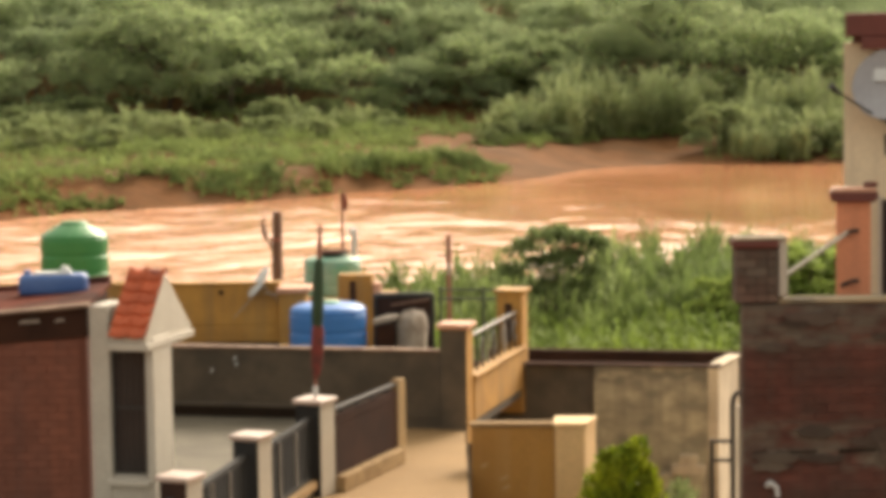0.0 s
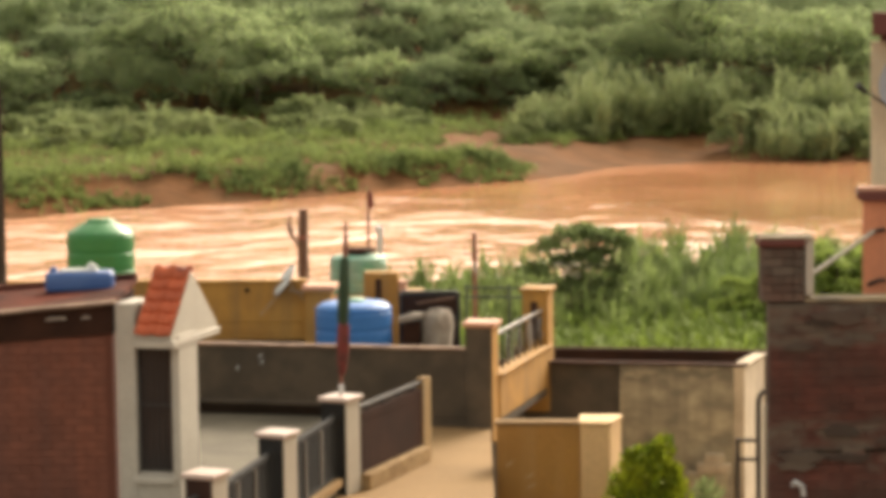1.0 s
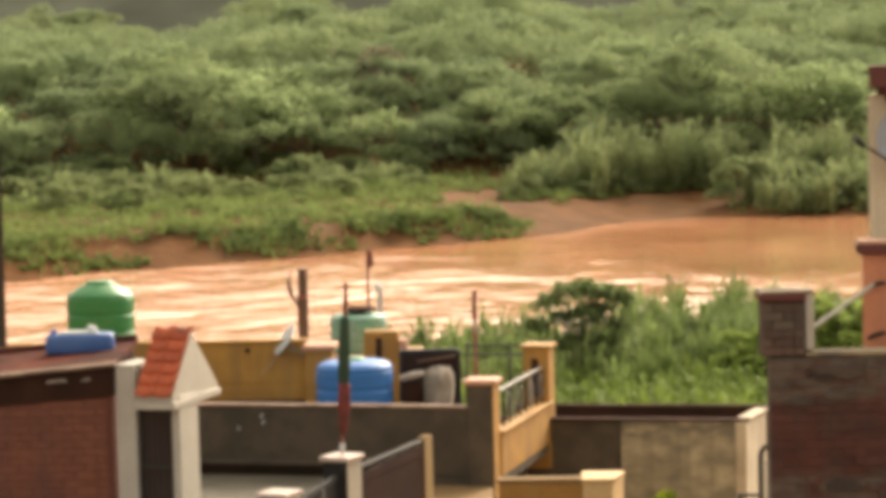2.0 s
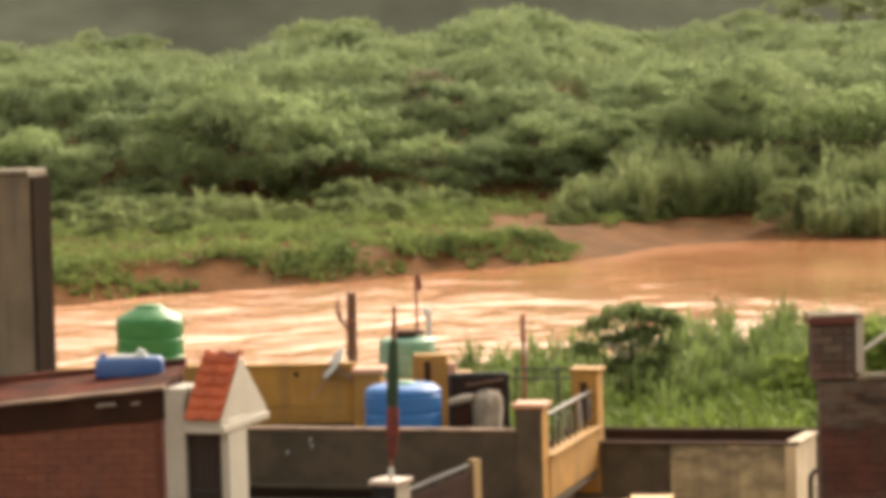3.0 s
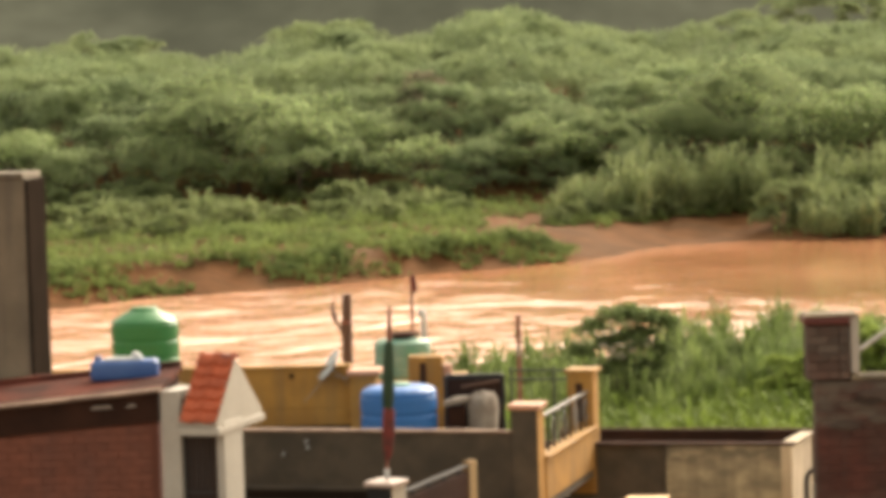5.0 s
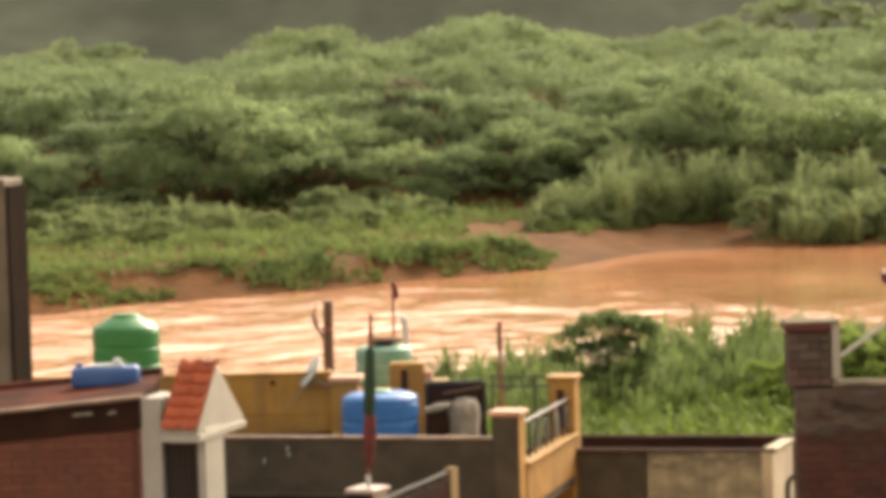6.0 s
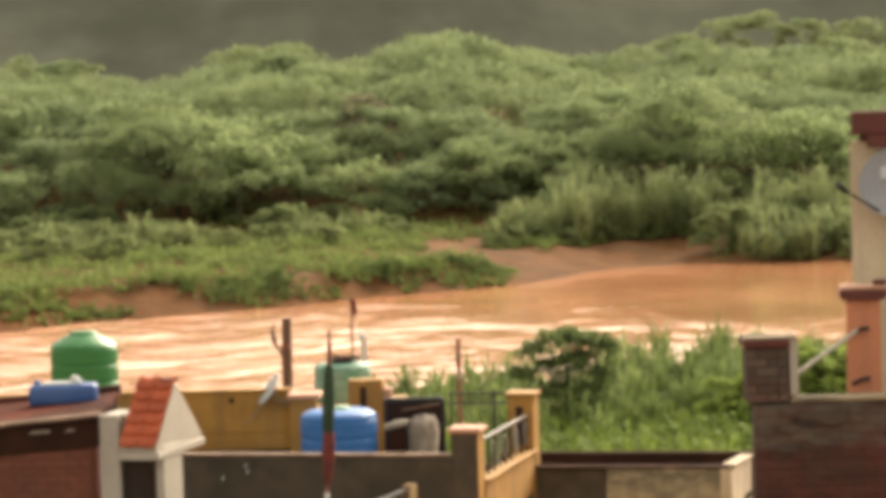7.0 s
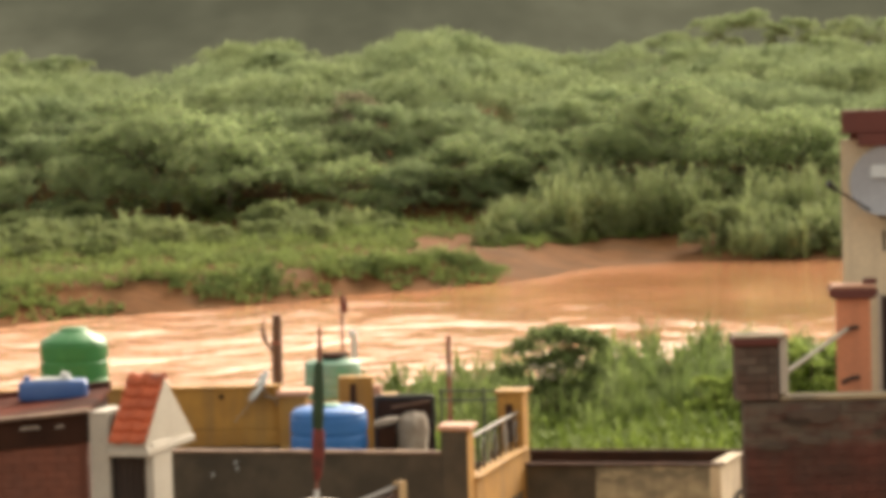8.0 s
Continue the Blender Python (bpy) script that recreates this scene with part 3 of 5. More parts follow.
def build_far_trees():
    rng = random.Random(5)
    kinds = [make_thorn_tree("scrub_tree", 11 + i, 6.0 + 0.5 * (i % 3), 4.6 + 0.4 * (i % 2), LEAF_HOLLOW_LIFTED if i % 2 else LEAF_HILL,
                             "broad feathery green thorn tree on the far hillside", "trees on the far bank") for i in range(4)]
    used = [False] * 4

    def put(k, x, y, scale):
        plant(kinds[k], x, y, not used[k], scale, rng)
        used[k] = True

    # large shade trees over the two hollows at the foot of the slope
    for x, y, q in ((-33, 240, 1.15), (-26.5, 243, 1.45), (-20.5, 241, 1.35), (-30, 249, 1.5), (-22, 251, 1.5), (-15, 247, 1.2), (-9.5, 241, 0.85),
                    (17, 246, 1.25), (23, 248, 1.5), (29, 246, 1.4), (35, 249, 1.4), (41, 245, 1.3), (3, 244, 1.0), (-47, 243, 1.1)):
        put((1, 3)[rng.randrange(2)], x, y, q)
    y, row = 240.0, 0
    while y < 268:
        x = -66 + (row % 2) * 3.6
        while x < 64:
            px, py = x + rng.uniform(-2.2, 2.2), y + rng.uniform(-2.0, 2.0)
            hollow = (-36 < px < -7 and py < 252) or (13 < px < 46 and py < 254)
            if py > shore(px) + 24 and not hollow:
                # Patches where the slope lies in shade; they favour the hollow leaf colour
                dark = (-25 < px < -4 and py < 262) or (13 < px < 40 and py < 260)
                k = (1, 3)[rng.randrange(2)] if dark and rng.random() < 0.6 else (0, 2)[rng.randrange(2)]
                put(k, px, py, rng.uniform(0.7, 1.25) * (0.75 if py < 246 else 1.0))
            x += 7.2
        y += 7.6
        row += 1
    # reedy bushes along the mud flat and behind the grassy bank
    bush = make_thorn_tree("riverside_bush", 31, 3.4, 2.3, LEAF_CANE, "dull green bush at the river's edge", "bushes on the far shore", 7, 40, 8, 0.24, 0.08, 5)
    first = True
    for x0, x1, s0, s1, n in ((24, 62, 4, 15, 12), (9, 24, 15, 19, 9), (3, 9, 22, 28, 6), (-45, -5, 34, 46, 14)):
        for _ in range(n):
            x = rng.uniform(x0, x1)
            plant(bush, x, shore(x) + rng.uniform(s0, s1), first, rng.uniform(0.7, 1.3) if x0 > 10 else rng.uniform(0.4, 0.75), rng)
            first = False
    under = make_thorn_tree("shade_bush", 37, 2.8, 2.4, LEAF_CANE, "dark green bush in the shade of the thorn trees", "bushes under the trees", 6, 36, 8, 0.25, 0.09, 5)
    first = True
    for x0, x1, y0, y1, n in ((-62, 2, 212, 232, 16), (-48, -24, 231, 240, 18), (-17, -3, 231, 240, 13), (12, 46, 240, 247, 14), (-24, -16, 240, 246, 5), (2, 14, 236, 246, 6)):
        for _ in range(n):
            plant(under, rng.uniform(x0, x1), rng.uniform(y0, y1), first, rng.uniform(0.35, 1.25), rng)
            first = False
    dry = make_thorn_tree("dry_tree", 41, 9.0, 3.6, LEAF_DRY, "brownish half-bare tree among green scrub", "", 10, 34, 8, skirt=4)
    plant(dry, -9.0, 257, True, 1.1, rng)


def build_hill_scrub():
    """The woods on the slope behind the first rows."""
    rng = np.random.default_rng(77)
    vs, fs, base = [], [], 0
    for y in np.arange(270, 350, 8.2):
        for x in np.arange(-82, 84, 8.8):
            px, py = x + rng.uniform(-4.2, 4.2), y + rng.uniform(-4, 4)
            big = 0.5 + 0.5 * math.sin(px * 0.21 + py * 0.11) * math.sin(px * 0.13 - py * 0.19 + 1)
            h, sp = rng.uniform(3.0, 6.4) + 3.0 * big, rng.uniform(4.0, 5.4) + 2.4 * big
            cs, rs = crown_domes(rng, h, sp, 8, 3)
            v, f = fountain_leaves(rng, cs, rs, 34, 7, 0.31, 0.14)
            vs.append(v + np.array([px, py, float(terrain(px, py))]))
            fs.append(f + base)
            base += len(v)
    # a farther ridge that shows over the crest at both ends
    for x in [-69.0, -63.0, -57.5, *np.arange(30, 84, 7.0)]:
        px, py = x + rng.uniform(-2, 2), 400 + rng.uniform(-2, 2)
        cs, rs = crown_domes(rng, rng.uniform(5, 8), rng.uniform(4.5, 6.5), 8, 3)
        v, f = fountain_leaves(rng, cs, rs, 30, 8, 0.34, 0.14)
        vs.append(v + np.array([px, py, float(terrain(px, py))]))
        fs.append(f + base)
        base += len(v)
    tagged(new("hillside_scrub", from_arrays("hillside_scrub", np.concatenate(vs), np.concatenate(fs), LEAF_HILL)),
           "dense olive-green thorn scrub covering a hillside", "scrub", kind="stuff")


def build_bank_plants():
    """Lush growth on top of the far bank, thin on the eroded earth of its slope."""
    rng = np.random.default_rng(91)
    spots = []
    for _ in range(4200):
        x = rng.uniform(-62, 5)
        s = 5.0 + 40 * rng.uniform() ** 1.15
        if x > -2.5 and s > 5 + 4 * (5 - x) / 7.5:
            continue
        if rng.uniform() < 0.25 + 0.3 * math.sin(x * 0.33 + s * 0.21):
            continue
        size = 0.45 + 0.3 * math.sin(x * 0.41 + 1) * math.sin(s * 0.3 + x * 0.17)
        spots.append((x, s, size * min(1.0, 0.3 + (5 - x) / 8)))
    # patches of turf down the slope, close where the bank is low
    for _ in range(2600):
        x, q = rng.uniform(-62, 4), rng.uniform(0.2, 6)
        if math.sin(x * 0.45 + 0.6 * q) + 0.5 * math.sin(x * 1.3) > (0.2 if -32 < x < -6 else -0.5) - 0.12 * q:
            spots.append((x, q, 0.10 + 0.03 * q))
    for _ in range(300):
        x = rng.uniform(-9, 5.0)
        spots.append((x, rng.uniform(3.0, 7.5), 0.12 + 0.03 * (5 - x)))
    for _ in range(1500):
        x = rng.uniform(-64, 6)
        y = rng.uniform(shore(x) + (40 if x < -3 else 30), 240)
        if rng.uniform() < 0.75 - 0.35 * math.sin(x * 0.37 + y * 0.29):
            spots.append((x, y - shore(x), rng.uniform(0.25, 0.8)))
    for _ in range(380):
        x = rng.uniform(23, 64)
        spots.append((x, rng.uniform(0.6, 20), 0.6))
    for _ in range(160):
        x = rng.uniform(7, 24)
        spots.append((x, rng.uniform(13.0, 20), 0.4))
    for _ in range(200):
        spots.append((rng.uniform(3, 14), rng.uniform(20, 32), 0.5))
    vs, fs, base = [], [], 0
    for k, (x, s, size) in enumerate(spots):
        if k % 5 > 1:
            continue
        y = shore(x) + s
        h = size * rng.uniform(0.7, 1.9)
        v, f = fountain_leaves(rng, [(0, 0, h * 0.45), (h * 0.7, 0, h * 0.3)], [h * 0.8, h * 0.6], 6, 4, 0.19, 0.065)
        vs.append(v + np.array([x, y, float(terrain(x, y))]))
        fs.append(f + base)
        base += len(v)
    tagged(new("bank_undergrowth", from_arrays("bank_undergrowth", np.concatenate(vs), np.concatenate(fs), LEAF_BANK)),
           "lush green undergrowth along the river bank", "undergrowth", kind="stuff")
    tufts = []
    for k, (x, s, size) in enumerate(spots):
        if k % 5 < 2:
            continue
        y = shore(x) + s
        for _ in range(2):
            px, py = x + rng.normal() * 0.4, y + rng.normal() * 0.4
            tufts.append((px, py, float(terrain(px, py)), (0.25 + 1.2 * size) * rng.uniform(0.6, 1.3)))
    v, f = blades(rng, tufts, 1.1, 8, 0.07, 0.5)
    tagged(new("bank_grass", from_arrays("bank_grass", v, f, LEAF_BANK)), "long bright grass on the far river bank", "grass", kind="stuff")
    # tall cane behind the mud flat, in clumps of uneven height
    tufts = []
    for x0, x1, s0, s1, k, h in ((24, 64, 1.0, 12, 60, 0.75), (9, 64, 14, 22, 95, 1.15), (4, 12, 22, 30, 26, 0.7), (-34, -8, 40, 50, 14, 0.6)):
        for _ in range(k):
            cx, tall = rng.uniform(x0, x1), h * rng.uniform(0.65, 1.25)
            cs = rng.uniform(s0, s1)
            for _ in range(15):
                px, q = cx + rng.normal() * 0.75, cs + rng.normal() * 0.6
                py = shore(px) + max(q, s0)
                tufts.append((px, py, float(terrain(px, py)), tall * rng.uniform(0.6, 1.1)))
    v, f = blades(rng, tufts, 4.5, 10, 0.11, 0.45)
    tagged(new("cane_grass", from_arrays("cane_grass", v, f, LEAF_CANE)), "tall feathery cane grass along the far shore", "grass", kind="stuff")


def blades(rng, spots, height, leaves, width, droop):
    """Tall canes, each with long drooping leaves."""
    vs, fs, base = [], [], 0
    for x, y, z, hs in spots:
        h = height * hs
        lean = rng.normal(size=2) * 0.08
        for k in range(leaves):
            z0 = h * rng.uniform(0.02, 0.75)
            a = rng.uniform(0, 2 * math.pi)
            ln = h * rng.uniform(0.25, 0.5)
            d = np.array([math.cos(a), math.sin(a)])
            side = np.array([-d[1], d[0], 0]) * width
            p = np.array([x + lean[0] * z0, y + lean[1] * z0, z + z0])
            q = p + np.array([*(d * ln * 0.35), ln * 0.75])
            e = p + np.array([*(d * ln * (0.35 + droop)), ln * (1.05 - droop)])
            vs += [p - side * 0.5, p + side * 0.5, q + side, q - side, e]
            fs += [(base, base + 1, base + 2, base + 3), (base + 3, base + 2, base + 4)]
            base += 5
    return np.array(vs), fs


def reed_clumps(rng, count, x0, x1, y0, y1, canes, low, high):
    """Roots and heights of canes that stand in separate columns, tallest at the heart of each."""
    spots = []
    for _ in range(count):
        cx, cy = rng.uniform(x0, x1), rng.uniform(y0, y1)
        tall, wide = rng.uniform(low, high), rng.uniform(0.13, 0.26)
        for _ in range(canes):
            dx, dy = rng.normal(size=2) * wide
            spots.append((cx + dx, cy + dy, 0.0, tall * (1.06 - 0.55 * min(1.2, math.hypot(dx, dy) / (2 * wide))) * rng.uniform(0.85, 1.08)))
    return spots


def build_reeds():
    rng = np.random.default_rng(123)
    spots = reed_clumps(rng, 60, 4.6, 11.5, 63, 71, 18, 0.95, 1.42) + reed_clumps(rng, 34, 4.4, 11.5, 71, 79, 18, 0.95, 1.30)
    spots += reed_clumps(rng, 26, 1.0, 4.6, 66, 74, 16, 0.85, 1.08) + reed_clumps(rng, 20, 1.3, 4.8, 61.5, 64.5, 14, 0.7, 1.1)
    spots += reed_clumps(rng, 62, -3.2, 1.5, 62, 74, 14, 0.62, 1.08)
    v, f = blades(rng, spots, 1.95, 11, 0.032, 0.30)
    tagged(new("reed_bed", from_arrays("reed_bed", v, f, LEAF_REED)), "tall green reeds and canes in spiky clumps on the near river bank", "reeds", kind="stuff")
    spots = []
    for _ in range(1900):
        x, y = rng.uniform(-2, 11.5), rng.uniform(55, 65)
        spots.append((x, y, 0.0, rng.uniform(0.6, 1.15) * (0.95 + 0.03 * x)))
    v, f = blades(rng, spots, 1.2, 9, 0.03, 0.5)
    tagged(new("tall_grass", from_arrays("tall_grass", v, f, LEAF_GRASS)), "bright green tall grass behind the house walls", "grass", kind="stuff")
    # flat-topped leafy shrub on bare stems in the reeds, and feathery bushes further along
    r = random.Random(3)
    q = np.random.default_rng(51)
    shrub = thing("leafy_shrub", 2.78, 65.0, 0, 0, "dark green flat-topped shrub on bare stems in the reeds", "shrub")
    heads = [(-1.15, 0.0, 2.05), (-0.75, 0.2, 2.62), (-0.32, -0.1, 2.92), (0.12, 0.1, 2.95), (0.56, 0.2, 2.86), (0.98, 0.0, 2.84), (1.2, 0.2, 2.7), (-0.65, -0.2, 1.5), (0.3, -0.3, 2.2), (1.0, -0.2, 2.0), (0.7, -0.2, 1.6), (-0.1, -0.2, 1.7), (-0.45, 0.0, 2.25), (0.55, 0.1, 2.45), (0.05, 0.1, 2.4)]
    for x, y, z in heads:
        bm = bm_rod((x * 0.35, y, -0.2), (x * 0.75, y, z * 0.62), 0.05, 0.035, 6)
        bm_rod((x * 0.75, y, z * 0.62), (x, y, z + 0.1), 0.035, 0.015, 6, bm)
        part("stem", bm, BARK, shrub)
    v, f = fountain_leaves(q, heads, [0.44, 0.50, 0.56, 0.56, 0.54, 0.50, 0.42, 0.5, 0.54, 0.52, 0.55, 0.55, 0.42, 0.42, 0.42], 40, 7, 0.11, 0.055, 0.8)
    new("crown", from_arrays("crown", v, f, LEAF_SHRUB)).parent = shrub
    v, f = leaf_cloud(q, [(-0.35, -0.6, 2.2), (-0.1, -0.65, 2.05), (0.2, -0.6, 2.2), (-0.55, -0.55, 2.3)], [0.14, 0.12, 0.12, 0.10], 140, 0.05)
    new("blossom", from_arrays("blossom", v, f, FLOWER)).parent = shrub
    light = make_thorn_tree("willow_bush", 61, 3.0, 1.15, LEAF_WILLOW, "light green feathery bush beside the river", "light bushes by the wall", 9, 40, 8, 0.13, 0.045, 6)
    for i, (x, y, k) in enumerate(((6.95, 62.3, 0.86), (8.9, 62.5, 1.12), (9.7, 63, 1.2), (7.7, 63, 0.72), (10.8, 66, 1.0))):
        plant(light, x, y, i == 0, k, r)


build_far_trees()
build_hill_scrub()
build_bank_plants()
build_reeds()

# ---------------------------------------------------------------- houses


def two_faced(bm, right=1):
    """Gives faces that look to +x the second material, the rest the first."""
    bmesh.ops.recalc_face_normals(bm, faces=bm.faces)
    for f in bm.faces:
        f.normal_update()
        f.material_index = right if f.normal.x > 0.7 else 0
    return bm


def brick_house():
    h = thing("brick_house", -3.85, 26.75, 0, 0, "single-storey red brick house with a damp sloping concrete roof", "house")
    rng = random.Random(21)
    top = lambda x: 5.60 + 0.075 * x
    wall = part("wall", bm_prism([(-4.6, 0), (-0.02, 0), (-0.02, 5.28), (-4.6, 4.93)], 0.005, 1.7), MORTAR, h)
    lay_bricks(wall, BRICK_RED, -2.35, -0.02, 0.0, 3.14, 5.2, rng, joint=0.007, high=0.079, top=lambda x: top(x) - 0.27)
    part("damp_band", bm_prism([(-4.6, 4.90), (0.0, 5.245), (0.0, 5.56), (-4.6, 5.20)], -0.03, 1.7, bevel=0.012), DAMP_AND_SHADE_BROWN, h, "dark brown damp-stained plaster band")
    part("roof_edge", bm_prism([(-4.6, 5.205), (0.02, 5.565), (0.02, 5.605), (-4.6, 5.235)], -0.10, 0.12, bevel=0.01), SLAB_EDGE, h, "pale worn plaster roof edge")
    bm = bmesh.new()
    c = [(-4.6, 0.13, 5.20), (0.03, 0.13, 5.56), (0.03, 1.75, 5.62), (-4.6, 1.75, 5.26)]
    lo = [bm.verts.new(p) for p in c]
    hi = [bm.verts.new((x, y, z + 0.055)) for x, y, z in c]
    bm.faces.new(lo[::-1])
    bm.faces.new(hi)
    for i in range(4):
        bm.faces.new((lo[i], lo[(i + 1) % 4], hi[(i + 1) % 4], hi[i]))
    part("roof_slab", bm, SLAB, h, "damp dark red roof slab")
    # rear kerb of the roof and two flaked paint runs on the band
    part("roof_kerb", bm_prism([(-4.6, 5.30), (0.03, 5.66), (0.03, 5.73), (-4.6, 5.37)], 1.6, 1.75, bevel=0.01), SLAB, h)
    for x0, x1, z in ((-0.74, -0.50, 5.395), (-0.36, -0.24, 5.405)):
        part("flaked_paint", bm_prism([(x0, z), (x1, z + 0.012), (x1 - 0.03, z + 0.04), (x0 + 0.04, z + 0.03)], -0.036, -0.026), PALE_CLOTH, h)


def stair_tower():
    t = thing("stair_tower", -5.57, 28.6, 0, 0, "tall stained tan-grey concrete stair tower above the brick house", "tower")
    part("wall", bm_box(-3.2, -0.004, 0, 1.1, 0, 7.85, 0.02), CONCRETE_POST, t)
    part("coping", bm_box(-3.22, -0.01, -0.02, 1.11, 7.853, 7.92, 0.025), CONCRETE_POST, t)
    # Thin dark slab puts the shade of this side into its colour
    part("side_render", bm_box(0.0, 0.03, 0.0, 1.1, 0, 7.84, 0.008), DARK_AND_SHADE, t, "dark side face, shade in its colour")


def window_bay():
    b = thing("window_bay", -3.83, 26.70, 0, -15, "white plastered window bay under a small orange-tiled gable hood", "window bay")
    for name, a in (("pier", (0.0, 0.22, 0, 0.55, 3.3, 5.58)), ("pier", (0.63, 0.72, 0, 0.55, 3.3, 5.24))):
        part(name, bm_box(*a, 0.012), WHITE_PAINT, b)
    part("back_wall", bm_box(0.22, 0.63, 0.16, 0.55, 3.3, 5.55), WHITE_PAINT, b)
    part("lintel", bm_box(0.222, 0.628, 0.005, 0.155, 5.10, 5.24, 0.006), WHITE_PAINT, b)
    part("apron", bm_box(0.222, 0.628, 0.005, 0.155, 3.3, 3.64, 0.006), WHITE_PAINT, b)
    part("foot", bm_box(-0.06, 0.76, -0.05, 0.58, 0.0, 3.298, 0.01), BRICK_RED, b, "dark red brick base")
    w = part("window", bm_box(0.225, 0.625, 0.10, 0.14, 3.76, 5.098), GLASS_DARK, b, "narrow dark barred window")
    part("window_sill", bm_prism([(-0.07, 3.70), (0.155, 3.76), (0.155, 3.64), (-0.07, 3.645)], 0.19, 0.67, "x", bevel=0.008), WHITE_PAINT, w)
    for x in (0.225, 0.602):
        part("window_frame", bm_box(x, x + 0.022, 0.07, 0.10, 3.765, 5.09), DARK_METAL, w)
    part("crossbar", bm_box(0.248, 0.601, 0.075, 0.098, 4.46, 4.49), DARK_METAL, w)
    for i in range(4):
        x = 0.30 + 0.07 * i
        part("window_bar", bm_rod((x, 0.085, 3.77), (x, 0.085, 5.09), 0.007, seg=6), DARK_METAL, w)
    # hood
    hood = part("hood", bm_prism([(-0.14, 5.20), (1.20, 5.20), (1.20, 5.255), (0.50, 5.86), (0.44, 5.86), (-0.14, 5.255)], 0.31, 0.70, "x", bevel=0.008), WHITE_PAINT, b, "white plastered gable")
    part("hood_lip", bm_prism([(-0.17, 5.12), (1.22, 5.12), (1.22, 5.198), (-0.17, 5.198)], 0.27, 0.735, "x", bevel=0.012), WHITE_PAINT, hood)
    n = 6
    ux, uz = (0.47 - -0.16), (5.90 - 5.235)
    ln = math.hypot(ux, uz)
    meshes = []
    for k in range(2):
        bm = bmesh.new()
        seg, wide, long = 6, 0.205, ln / n + 0.03
        prof = [(-wide / 2 + wide * i / seg, 0.016 * math.cos(2 * math.pi * i / seg) - 0.006 * k) for i in range(seg + 1)]
        rows = []
        for y, lift in ((0, 0.028), (long, 0.0)):
            rows.append(([bm.verts.new((x, y, z + lift + 0.022)) for x, z in prof], [bm.verts.new((x, y, z + lift)) for x, z in prof]))
        (t0, b0), (t1, b1) = rows
        for i in range(seg):
            bm.faces.new((t0[i], t0[i + 1], t1[i + 1], t1[i]))
            bm.faces.new((b0[i], b1[i], b1[i + 1], b0[i + 1]))
            bm.faces.new((b0[i], b0[i + 1], t0[i + 1], t0[i]))
        bm.faces.new((b0[0], t0[0], t1[0], b1[0]))
        bm.faces.new((b0[seg], b1[seg], t1[seg], t0[seg]))
        meshes.append(mesh_of("roof_tile", bm, TILE, True))
    for r in range(n):
        for c in range(2):
            o = new("roof_tile", meshes[c])
            o.parent = hood
            f = r / n
            o.location = (0.40 + c * 0.205, -0.17 + ux * f, 5.245 + uz * f)
            o.rotation_euler = (math.atan2(uz, ux), 0, 0)
    for i in range(2):
        bm = bmesh.new()
        pr = [(0.065 * math.cos(a), 0.05 * math.sin(a)) for a in [math.pi * k / 6 for k in range(7)]]
        bm_prism([(0.47 + y, 5.885 + z) for y, z in pr], 0.30 + 0.205 * i, 0.505 + 0.205 * i, "x", bm)
        part("ridge_tile", bm, TILE_RED if i else TILE, hood, "chipped dark ridge tile" if i else "")


def bm_oval(c, ry, rz, r, n=14, seg=6):
    """A closed oval ring of round bar in the y-z plane."""
    bm = bmesh.new()
    rings = []
    for i in range(n):
        a = 2 * math.pi * i / n
        u, w = math.sin(a), math.cos(a)
        ring = []
        for k in range(seg):
            b = 2 * math.pi * k / seg
            o = r * math.cos(b)
            ring.append(bm.verts.new((c[0] + r * math.sin(b), c[1] + (ry + o) * u, c[2] + (rz + o) * w)))
        rings.append(ring)
    for i in range(n):
        p, q = rings[i], rings[(i + 1) % n]
        for k in range(seg):
            bm.faces.new((p[k], p[(k + 1) % seg], q[(k + 1) % seg], q[k]))
    return bm


